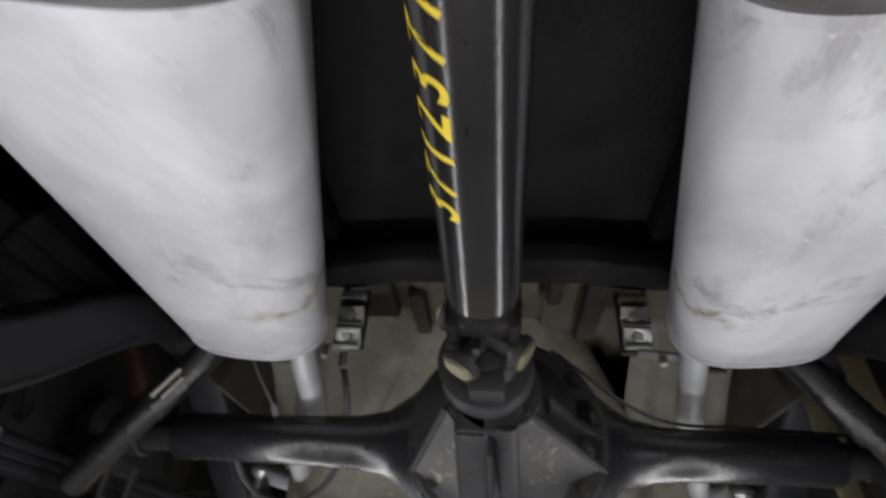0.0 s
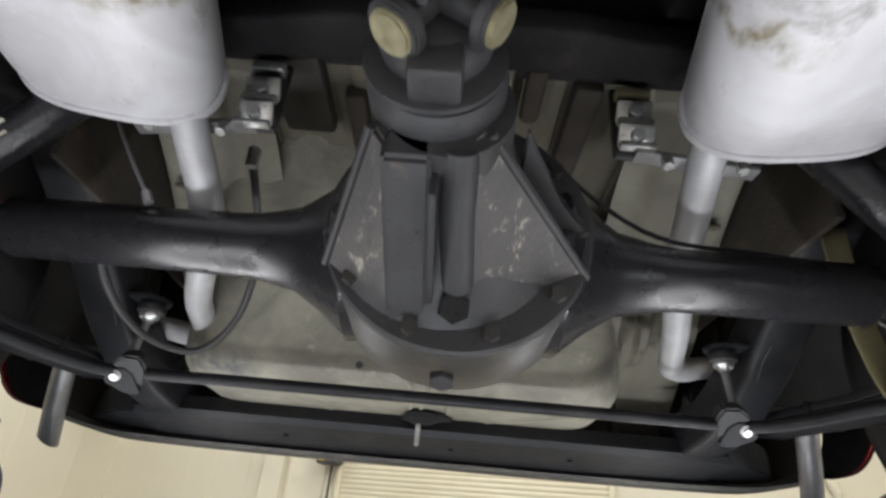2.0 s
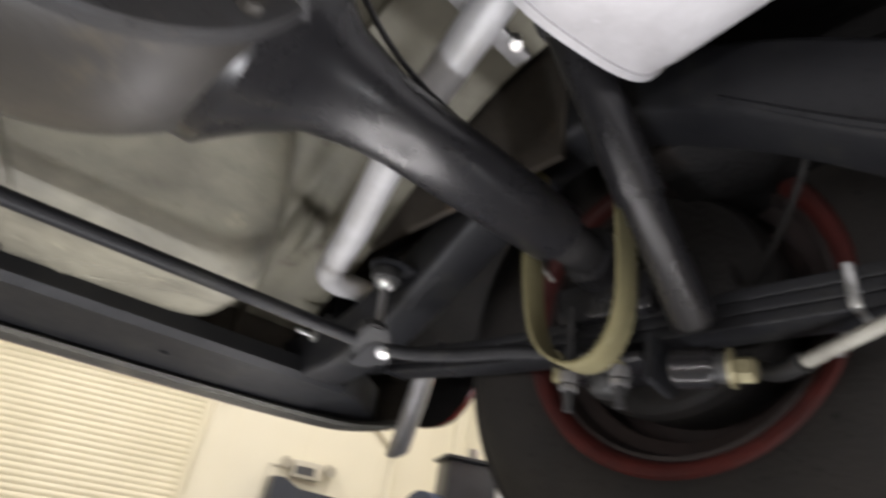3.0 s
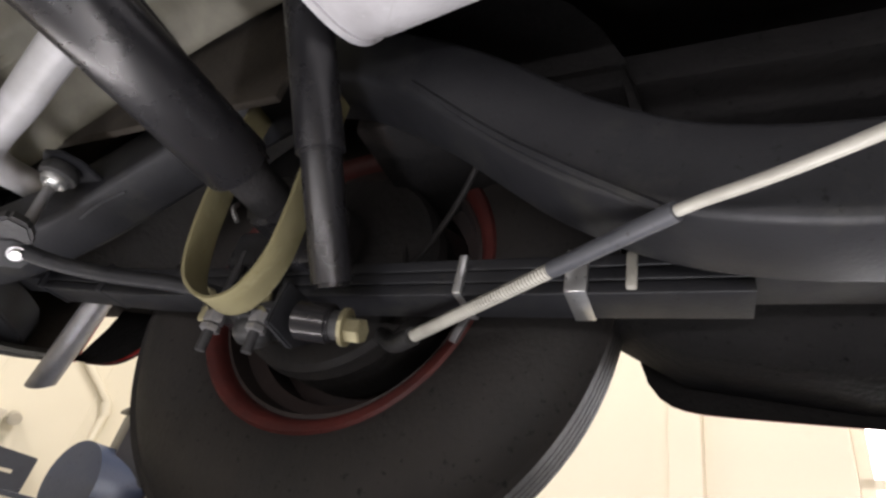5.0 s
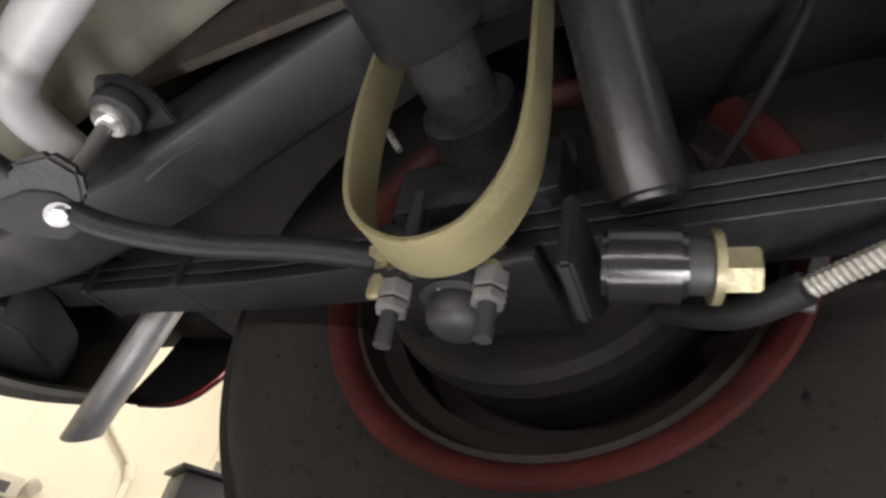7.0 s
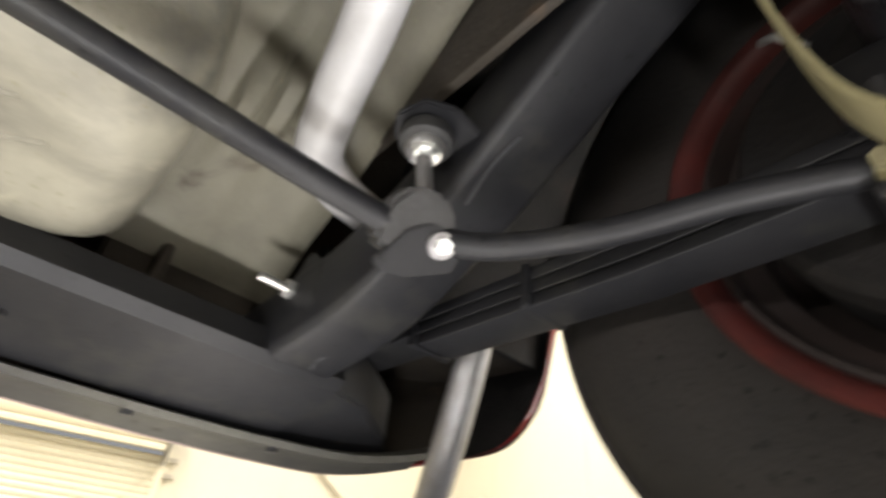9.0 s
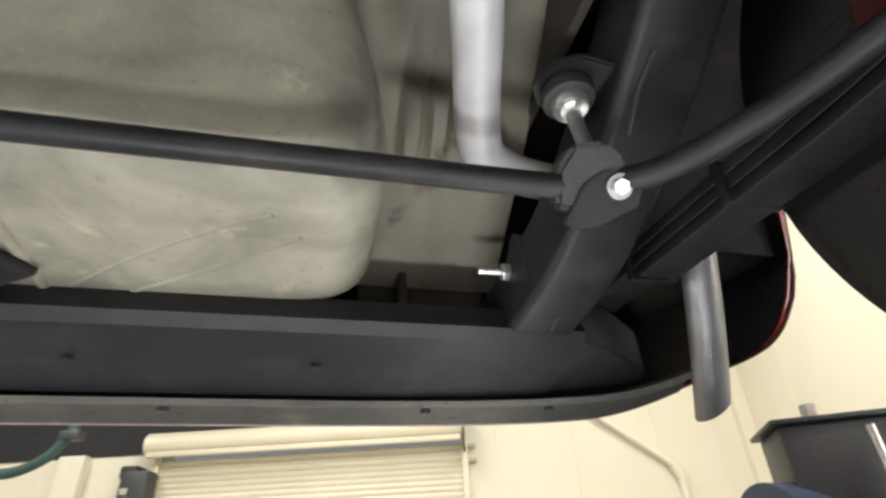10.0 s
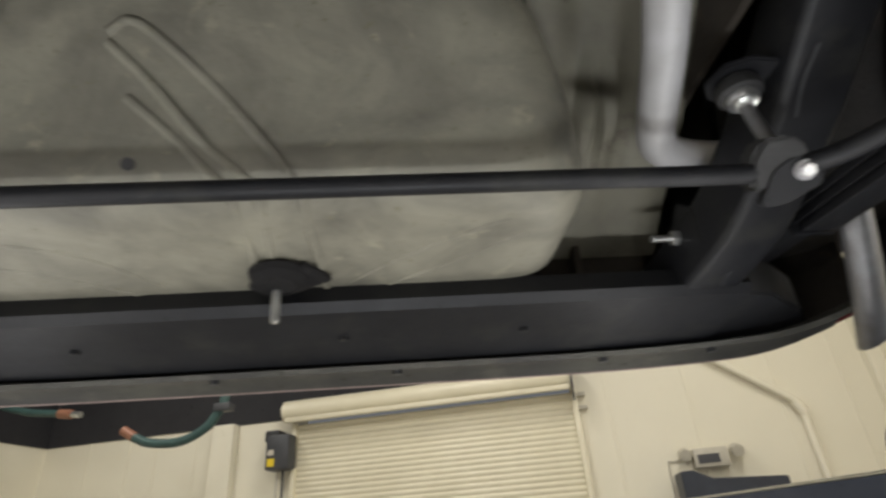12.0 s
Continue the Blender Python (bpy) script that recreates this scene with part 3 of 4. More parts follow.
    fan = [(0.60, AX_Y + 0.05 + 0.46 * math.cos(math.pi * i / 20), 1.97 + 0.44 * math.sin(math.pi * i / 20)) for i in range(21)]
    bm = bmesh.new()
    hi = [bm.verts.new((s * x, y, z)) for x, y, z in fan]
    lo_ = [bm.verts.new((s * x, y, max(min(z, 2.10), 1.97))) for x, y, z in fan]
    for i in range(1, 19):
        bm.faces.new((lo_[i], lo_[i + 1], hi[i + 1], hi[i]))
    part("wheelhouse_wall", thicken(bm, 0.008), UNDER, body)
    # closed pocket behind the wheel, and the rocker ahead of it
    part("quarter_liner", box(0.27, 0.25, 0.012, Matrix.Translation((s * 0.745, 1.32, 1.965)) @ Matrix.Rotation(s * 0.10, 4, "Y"), 0.004), DUSTY, body)
    part("rocker", sweep([(s * 0.80, -2.4, 1.91), (s * 0.80, 0.10, 1.91), (s * 0.80, 0.24, 1.925), (s * 0.80, 0.295, 1.96)], box_section(0.17, 0.15, 0.05)), UNDER, body)

# rear skin, valance strip, bright lip
def tail_skin(u, v):
    x = -0.832 + 1.664 * u
    z = 1.805 + 0.022 * max(0.0, (abs(x) - 0.70) / 0.13) ** 2 + 0.70 * v
    return Vector((x * (1 + 0.05 * math.sin(v * math.pi)), lip_y(x) + 0.07 * math.sin(v * math.pi * 0.8) - 0.16 * v ** 3, z))


part("tail_panel", thicken(grid(tail_skin, 80, 10), 0.006), RED, body)
part("tail_liner", grid(lambda u, v: tail_skin(u, v) * 1.0 + Vector((-0.012 * (2 * u - 1), -0.018, 0.004)), 80, 8), DUSTY, body)


def valance(u, v):
    x = -0.80 + 1.60 * u
    e = lip_y(x)
    rise = 0.024 * max(0.0, (abs(x) - 0.68) / 0.13) ** 2
    return Vector((x * (1 - 0.03 * v), e - 0.005 - 0.105 * v, 1.803 + rise + 0.012 * math.sin(math.pi * v) - 0.004 * v))


part("valance", thicken(grid(valance, 90, 6), 0.008), VALANCE, body, "dusty black valance strip under the tail")
part("valance_lip", pipe([(x * 0.0086, lip_y(x * 0.0086) + 0.004, 1.800 + 0.024 * max(0.0, (abs(x * 0.0086) - 0.68) / 0.13) ** 2) for x in range(-93, 94, 3)], 0.004, 8, 2), EDGE, body, "thin pinkish edge trim")
for x in (-0.52, -0.16, 0.12, 0.45, 0.62):
    part("screw", cylinder((x, lip_y(x) - 0.052, 1.812), (x, lip_y(x) - 0.052, 1.799), 0.007, 10), BLACKBOX, body)


def deck(u, v):
    x = -0.86 + 1.72 * u
    y = -2.55 + 3.95 * v
    crown = 0.28 * (1 - abs(x / 0.86) ** 3) * min(1.0, 0.45 + 0.9 * math.sin(math.pi * (0.12 + 0.8 * v)))
    return Vector((x, min(y, lip_y(x) - 0.03), 2.50 + crown))


part("deck", thicken(grid(deck, 40, 40), 0.006), RED, body)
part("deck_liner", grid(lambda u, v: deck(u, v) - Vector((0, 0, 0.014)), 40, 20), UNDER, body)
part("bulkhead", box(1.2, 0.012, 0.30, Matrix.Translation((0, 0.630, 2.385)), 0.003), UNDER, body)
part("nose_panel", box(1.74, 0.03, 0.72, Matrix.Translation((0, -2.55, 2.19)), 0.01), RED, body)

# ---- frame ----
chassis = thing("chassis_frame", "black painted steel ladder frame with a rear crossmember", "car frame")
for s in (-1, 1):
    line = [(0.575, -2.4, 1.885), (0.575, -0.6, 1.885), (0.572, 0.0, 1.885), (0.57, 0.20, 1.89), (0.568, 0.32, 1.94), (0.565, 0.46, 2.05), (0.565, 0.60, 2.13),
            (0.565, 0.72, 2.14), (0.572, 0.84, 2.09), (0.574, 0.97, 2.012), (0.570, 1.04, 1.962), (0.558, 1.13, 1.905), (0.547, 1.22, 1.882), (0.545, 1.33, 1.875)]
    rail = part("side_rail", sweep(smooth_path([(s * x, y, z) for x, y, z in line], 6), box_section(0.080, 0.085, 0.010)), FRAME, chassis)
    weld = [(s * (0.528 - 0.001), y, z) for y, z in ((0.25, 1.85), (0.38, 1.94), (0.50, 2.045))]
    part("weld_seam", pipe(weld, 0.004, 6), FRAME, rail)
    for y0, y1, z0, z1 in ((0.945, 1.005, 1.976, 1.934), (1.10, 1.175, 1.884, 1.852), (1.19, 1.22, 1.846, 1.838)):
        part("slot", pipe([(s * 0.557, y0, z0), (s * 0.552, (y0 + y1) / 2, (z0 + z1) / 2 - 0.001), (s * 0.555, y1, z1)], 0.0020, 6), BLACKBOX, rail)
    shape = [(0.597, 1.24), (0.645, 1.25), (0.715, 1.30), (0.752, 1.352), (0.70, 1.40), (0.597, 1.386)]
    lean = Matrix(((1, 0, 0, 0), (0, 1, 0, 0), (0, -0.1727, 1, 1.8335 + 0.1727 * 1.236), (0, 0, 0, 1)))
    part("corner_gusset", prism([(s * x, y) for x, y in shape][::s], 0.06, lean, bevel=0.004), FRAME, chassis)
    bracket = part("link_bracket", prism([(s * q_[0], q_[1]) for q_ in ((0.038, -0.030), (0.038, 0.026), (0.010, 0.034), (-0.018, 0.028), (-0.032, 0.006), (-0.024, -0.022), (0.0, -0.034))][::s], 0.007, Matrix.Translation((s * 0.502, 1.0, 1.979)), bevel=0.002), FRAME, chassis)
    stud = part("stud_bracket", prism([(0, 0), (0.06, 0.0), (0.075, 0.05), (0.03, 0.085), (0, 0.06)], 0.006, Matrix(((0, 0, s, s * 0.512), (1, 0, 0, 1.165), (0, 1, 0, 1.865), (0, 0, 0, 1))), bevel=0.0015), FRAME, chassis)
    part("nut", hexagon((s * 0.512, 1.211, 1.905), (s * 0.500, 1.211, 1.905), 0.011), ZINC, stud)
    part("threaded_end", cylinder((s * 0.502, 1.211, 1.905), (s * 0.472, 1.211, 1.905), 0.0048, 10), ZINC, stud)
    part("washer", cylinder((s * 0.516, 1.211, 1.905), (s * 0.511, 1.211, 1.905), 0.016, 16), BLACKBOX, stud)
section = [(1.226, 1.842), (1.236, 1.830), (1.375, 1.806), (1.388, 1.815), (1.388, 1.90), (1.24, 1.872)]
part("rear_crossmember", sweep([(-0.60, 0, 0), (0.60, 0, 0)], [(-y, z) for y, z in section]), FRAME, chassis)
for x in (-0.3, 0.05, 0.3):
    part("rivet", cylinder((x, 1.30, 1.825), (x, 1.30, 1.815), 0.006, 10), FRAME, chassis)

# ---- fuel tank ----
tank = thing("fuel_tank", "grey-green weathered steel fuel tank with pressed ribs", "fuel tank")


def tank_shell(x0, x1, y0, y1, z0, z1, r, corner, levels=8, steps=10):
    """A pressed tank: wide rounded corners in plan, a rounded lower edge, a flank that draws in upwards."""
    bm = bmesh.new()
    rings = []
    heights = [(r * (1 - math.sin(a)), z0 + r * (1 - math.cos(a))) for a in [math.pi / 2 * k / levels for k in range(levels + 1)]]
    heights += [(0.0, z0 + r + (z1 - z0 - r) * k / 8) for k in range(1, 9)]
    for inset, z in heights:
        rad = corner - inset * 0.9
        lean = 0.38 * max(0.0, z - 1.95)
        right = x1 - 0.11 * max(0.0, (z - 1.98) / 0.25) ** 1.4
        ring = []
        for cx, cy, a0 in ((right - inset - rad, y1 - inset - rad * 0.5, 0), (x0 + inset + rad, y1 - inset - rad * 0.5, 90), (x0 + inset + rad, y0 - lean + inset + rad, 180), (right - inset - rad, y0 - lean + inset + rad, 270)):
            deep = 0.5 if a0 < 100 else 1.0
            for k in range(steps + 1):
                a = radians(a0 + 90 * k / steps)
                ring.append(bm.verts.new((cx + rad * math.cos(a), cy + rad * deep * math.sin(a), z)))
        rings.append(ring)
    n = len(rings[0])
    for lower, upper in zip(rings, rings[1:]):
        for k in range(n):
            bm.faces.new((lower[k], lower[(k + 1) % n], upper[(k + 1) % n], upper[k]))
    bm.faces.new(rings[0][::-1])
    bm.faces.new(rings[-1])
    return bm


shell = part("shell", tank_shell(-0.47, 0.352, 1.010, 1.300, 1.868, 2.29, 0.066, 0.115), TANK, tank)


def pressed(p, sink=0.0022):
    """Lay a point of a rib on the tank's front, its rounded edge or its belly."""
    x, y, z = p
    cy, cz = 1.076, 1.934
    if y < cy and z < cz:
        out = Vector((0, y - cy, z - cz)).normalized() * (0.066 - sink)
        return (x, cy + out.y, cz + out.z)
    return (x, 1.010 + sink - 0.38 * max(0.0, z - 1.95), z) if z >= cz else (x, y, 1.868 + sink)


for line in ([(-0.150, 1.008, 2.040), (-0.128, 1.006, 2.052), (-0.095, 1.006, 2.030), (-0.038, 1.007, 1.976), (0.010, 1.008, 1.915), (0.030, 1.016, 1.880), (0.037, 1.045, 1.867), (0.037, 1.12, 1.866), (0.036, 1.20, 1.867), (0.034, 1.27, 1.868)],
             [(-0.150, 1.006, 2.030), (-0.111, 1.007, 1.993), (-0.055, 1.008, 1.925), (-0.014, 1.016, 1.881), (-0.004, 1.045, 1.867), (-0.015, 1.15, 1.866)],
             [(-0.130, 1.006, 1.975), (-0.089, 1.007, 1.938), (-0.050, 1.012, 1.892), (-0.030, 1.040, 1.867), (-0.034, 1.14, 1.866), (-0.037, 1.16, 1.867)]):
    part("rib", pipe([pressed(p) for p in line], 0.0062, 10, 6), TANK, tank)
part("rib", pipe([pressed(p, 0.0018) for p in ((0.06, 1.235, 1.867), (0.14, 1.16, 1.866), (0.225, 1.098, 1.866), (0.255, 1.083, 1.8685))], 0.0036, 8, 6), TANK, tank)
part("rib", pipe([pressed(p, 0.0018) for p in ((0.10, 1.25, 1.867), (0.19, 1.185, 1.866), (0.25, 1.135, 1.866), (0.278, 1.115, 1.8685))], 0.0036, 8, 6), TANK, tank)
part("rib", pipe([pressed(p, 0.0018) for p in ((-0.16, 1.22, 1.867), (-0.22, 1.13, 1.866), (-0.33, 1.08, 1.867))], 0.0036, 8, 6), TANK, tank)
part("rib", pipe([pressed(p, 0.0018) for p in ((-0.20, 1.24, 1.867), (-0.28, 1.17, 1.866), (-0.37, 1.13, 1.867))], 0.0036, 8, 6), TANK, tank)
part("drain_plug", cylinder((-0.123, 1.0250, 1.9090), (-0.123, 1.0155, 1.9042), 0.0065, 12), BLACKBOX, tank)
strap = thing("tank_mount", "greasy black tank mounting cup with a hanging zinc stud", "bracket")
part("cup", lathe([(0, 0.008), (-0.003, 0.020), (0.004, 0.034), (0.012, 0.037), (0.02, 0.028), (0.03, 0.030), (0.032, 0.012)], (-0.012, 1.180, 1.848), "z", 24), UNDER, strap)
part("plate", box(0.095, 0.05, 0.010, Matrix.Translation((-0.004, 1.200, 1.860)) @ Matrix.Rotation(-0.6, 4, "Z"), 0.004), UNDER, strap)
part("stud", cylinder((-0.019, 1.196, 1.865), (-0.019, 1.20, 1.806), 0.0052, 12, bevel=0.002), ZINC, strap)

# ---- rear axle ----
axle = thing("rear_axle", "satin black rear axle with a greasy cast differential", "rear axle")
DX = 0.028
prof = [(-0.519, 0.030), (-0.518, 0.036), (-0.515, 0.0378), (-0.30, 0.0385), (-0.24, 0.041), (-0.19, 0.052), (-0.155, 0.075), (-0.12, 0.105)]
profile = [(DX + a if a > -0.3 else a, r) for a, r in prof] + [(DX - a if a > -0.3 else -a, r) for a, r in prof[::-1]]
part("axle_tube", lathe(profile, (0, AX_Y, AX_Z), "x", 40), AXLE, axle)
for s in (-1, 1):
    part("axle_neck", cylinder((s * 0.51, AX_Y, AX_Z), (s * 0.66, AX_Y, AX_Z), 0.026, 28), UNDER, axle)
part("banjo_housing", lathe([(-0.078, 0.135), (-0.066, 0.143), (-0.02, 0.149), (0.025, 0.149), (0.06, 0.134), (0.09, 0.10), (0.11, 0.05), (0.116, 0.02)], (DX, AX_Y, AX_Z), "y", 56), GREASE, axle)
flange_y = AX_Y - 0.080
part("carrier_flange", lathe([(-0.012, 0.128), (-0.012, 0.141), (-0.009, 0.144), (0.0, 0.144), (0.002, 0.141)], (DX, flange_y, AX_Z), "y", 56), CAST, axle)
carrier = part("carrier_nose", lathe([(0.0, 0.128), (-0.008, 0.122), (-0.022, 0.106), (-0.050, 0.086), (-0.090, 0.068), (-0.135, 0.055), (-0.178, 0.052)], (DX * 0.5, flange_y - 0.008, AX_Z + 0.004), "y", 40), CAST, axle)
part("pinion_collar", lathe([(-0.205, 0.042), (-0.208, 0.052), (-0.200, 0.056), (-0.178, 0.056), (-0.168, 0.050)], (0.002, flange_y, 1.971), "y", 40), CAST, axle)
# webs of the nose: two side gussets and a flat central box
for corners in (((-0.046, -0.184, 1.928), (-0.106, -0.008, 1.893), (-0.034, -0.008, 1.842), (-0.033, -0.184, 1.910)),
                ((0.047, -0.188, 1.926), (0.164, -0.004, 1.903), (0.046, -0.008, 1.850), (0.033, -0.188, 1.912))):
    bm = bmesh.new()
    top = [bm.verts.new((x, flange_y + y, z)) for x, y, z in corners]
    base = [bm.verts.new(v.co + Vector((-0.25 * (v.co.x - 0.02), 0.006, 0.045))) for v in top]
    bm.faces.new(top)
    bm.faces.new(base[::-1])
    for i in range(4):
        bm.faces.new((top[i], top[(i + 1) % 4], base[(i + 1) % 4], base[i]))
    bmesh.ops.bevel(bm, geom=bm.edges[:], offset=0.0035, segments=2, affect="EDGES")
    part("web", bm, WORN, carrier)
    edge = [Vector((x, flange_y + y, z)) for x, y, z in corners[:2]]
    part("web_edge", pipe([edge[0], edge[0].lerp(edge[1], 0.5), edge[1]], 0.0045, 8, 3), CAST, carrier)
bm = bmesh.new()
ya, yb = flange_y - 0.186, flange_y - 0.004
for x0, x1, za, zb in ((-0.036, 0.004, 1.898, 1.834),):
    vs = [bm.verts.new(p) for p in ((x0, ya, za), (x1, ya, za), (x1, yb, zb), (x0, yb, zb), (x0 + 0.004, ya, za + 0.06), (x1 - 0.002, ya, za + 0.06), (x1 - 0.002, yb, zb + 0.07), (x0 + 0.004, yb, zb + 0.07))]
    for f in ((0, 1, 2, 3), (4, 5, 6, 7), (0, 1, 5, 4), (1, 2, 6, 5), (2, 3, 7, 6), (3, 0, 4, 7)):
        bm.faces.new([vs[i] for i in f])
bmesh.ops.bevel(bm, geom=bm.edges[:], offset=0.004, segments=2, affect="EDGES")
part("oil_channel", bm, CAST, carrier)
part("nose_web", box(0.006, 0.165, 0.05, Matrix.Translation((0.006, flange_y - 0.085, 1.885)) @ Matrix.Rotation(-0.20, 4, "X"), 0.002), CAST, carrier)
for i in range(10):
    a = 2 * math.pi * (i + 0.5) / 10
    c = Vector((DX + 0.128 * math.sin(a), flange_y - 0.012, AX_Z + 0.128 * math.cos(a)))
    part("flange_bolt", hexagon(c, c + Vector((0, -0.011, 0)), 0.0085), GREASE, axle)
part("round_rib", pipe([(0.025, flange_y - 0.184, 1.915), (0.026, flange_y - 0.12, 1.893), (0.031, flange_y - 0.040, 1.866)], 0.0155, 16, 6), CAST, carrier)
for sgn in (-1, 1):
    part("upper_web", prism([(0.0, 0.0), (0.165, 0.0), (0.165, 0.095), (0.10, 0.045)], 0.007, Matrix(((0, sgn, 0, DX + sgn * 0.050), (-1, 0, 0, flange_y - 0.006), (0, 0, 1, 1.935 + 0.01 * sgn), (0, 0, 0, 1))) @ Matrix.Diagonal((-1, 1, 1, 1)) @ Matrix.Translation((-0.165, 0, 0)), bevel=0.002), CAST, carrier)
part("filler_plug", hexagon((0.028, flange_y - 0.02, 1.852), (0.030, flange_y - 0.04, 1.842), 0.016), UNDER, axle)
part("drain_plug", hexagon((0.023, 0.662, 1.810), (0.023, 0.655, 1.793), 0.014), CAST, axle)
part("vent_line", pipe([(0.10, 0.62, 2.09), (0.25, 0.66, 2.0), (0.40, 0.68, 1.992), (0.55, 0.69, 1.99)], 0.003, 8), AXLE, axle)
for s in (-1, 1):
    part("spring_seat", box(0.075, 0.13, 0.05, Matrix.Translation((s * 0.645, AX_Y, 1.905)), 0.006), AXLE, axle)
    part("bearing_collar", lathe([(-0.030, 0.030), (-0.028, 0.036), (0.026, 0.037), (0.030, 0.033)], (s * 0.607, AX_Y, AX_Z), "x", 32), AXLE, axle)
    part("tube_flange", lathe([(-0.02, 0.045), (-0.01, 0.062), (0.02, 0.066), (0.03, 0.05)], (s * 0.66, AX_Y, AX_Z), "x", 32), DRUM, axle)

# ---- drive shaft and its joint ----
shaft = thing("drive_shaft", "black steel drive shaft with yellow hand-painted digits", "drive shaft")
SZ = lambda y: 1.993 + 0.060 * (0.33 - y)
part("tube", cylinder((0, -2.0, SZ(-2.0)), (0, 0.262, SZ(0.262)), 0.0372, 48), SHAFT, shaft)
part("weld_collar", cylinder((0, 0.258, SZ(0.258)), (0, 0.285, SZ(0.285)), 0.0385, 40, r2=0.034, bevel=0.002), SHAFT, shaft)
joint = (0.0, 0.350, 1.992)
for side in (-1, 1):
    part("yoke_ear", prism([(-0.022, 0.0), (0.022, 0.0), (0.020, 0.055), (0.010, 0.072), (-0.010, 0.072), (-0.020, 0.055)], 0.014,
                           Matrix(((0, 0, 1, side * 0.032 - 0.007), (0, 1, 0, 0.284), (1, 0, 0, 1.990), (0, 0, 0, 1))), bevel=0.003), SHAFT, shaft)
ujoint = thing("universal_joint", "greasy universal joint with brass-coloured bearing caps", "universal joint")
a = radians(32)
for k in (0, 1):
    d = Vector((math.cos(a + k * math.pi / 2), 0, -math.sin(a + k * math.pi / 2)))
    part("cross_arm", cylinder(Vector(joint) - d * 0.05, Vector(joint) + d * 0.05, 0.011, 16), CAST, ujoint)
    for sg in (-1, 1):
        c = Vector(joint) + d * sg * 0.039
        part("bearing_cap", cylinder(c, c + d * sg * 0.017, 0.0175, 24, bevel=0.002), YELLOWZINC, ujoint)
        part("clamp_ring", cylinder(c + d * sg * 0.002, c + d * sg * 0.013, 0.0225, 24, bevel=0.002), CAST, ujoint)
part("grease_nipple", cylinder((-0.006, 0.342, 1.975), (-0.008, 0.332, 1.960), 0.0042, 10), CAST, ujoint)
part("pinion_yoke", lathe([(0.0, 0.028), (0.006, 0.040), (0.016, 0.045), (0.034, 0.042), (0.04, 0.03)], (0, 0.358, 1.982), "y", 32), CAST, ujoint)
part("ear_bridge", box(0.060, 0.045, 0.030, Matrix.Translation((0.0, 0.302, 1.986)), 0.008), SHAFT, ujoint)
part("yoke_block", box(0.040, 0.036, 0.04, Matrix.Translation((0.003, 0.378, 1.946)), 0.005), CAST, ujoint)
part("slinger", lathe([(0, 0.042), (0.003, 0.056), (0.008, 0.056), (0.012, 0.042)], (0, 0.388, 1.975), "y", 36), CAST, ujoint)

# digits painted along the tube
curve = bpy.data.curves.new("digits", "FONT")
curve.body, curve.size, curve.space_character, curve.shear, curve.offset = "3712377", 0.036, 1.22, 0.10, 0.0003
text_ob = new("digits_source", curve)
bpy.context.view_layer.update()
text_mesh = bpy.data.meshes.new_from_object(text_ob.evaluated_get(bpy.context.evaluated_depsgraph_get()))
bpy.data.objects.remove(text_ob)
bm = bmesh.new()
bm.from_mesh(text_mesh)
bmesh.ops.subdivide_edges(bm, edges=[e for e in bm.edges if e.calc_length() > 0.006], cuts=3)
for v in bm.verts:
    along, up_ = v.co.x, v.co.y
    y = 0.120 - along * 1.22
    ang = radians(87) - (0.028 - up_) * 1.5 / 0.0372
    v.co = Vector((-0.0376 * math.sin(ang), y, SZ(y) - 0.0376 * math.cos(ang)))
todo = set(bm.faces)
while todo:
    seed = todo.pop()
    island, edge_faces = {seed}, [seed]
    while edge_faces:
        for e in edge_faces.pop().edges:
            for f in e.link_faces:
                if f not in island:
                    island.add(f)
                    edge_faces.append(f)
    todo -= island
    piece = bmesh.new()
    known = {}
    for f in island:
        for v in f.verts:
            if v not in known:
                known[v] = piece.verts.new(v.co)
        piece.faces.new([known[v] for v in f.verts])
    part("digit", piece, YELLOW, shaft, "yellow hand-painted digit", smooth=False)
bm.free()

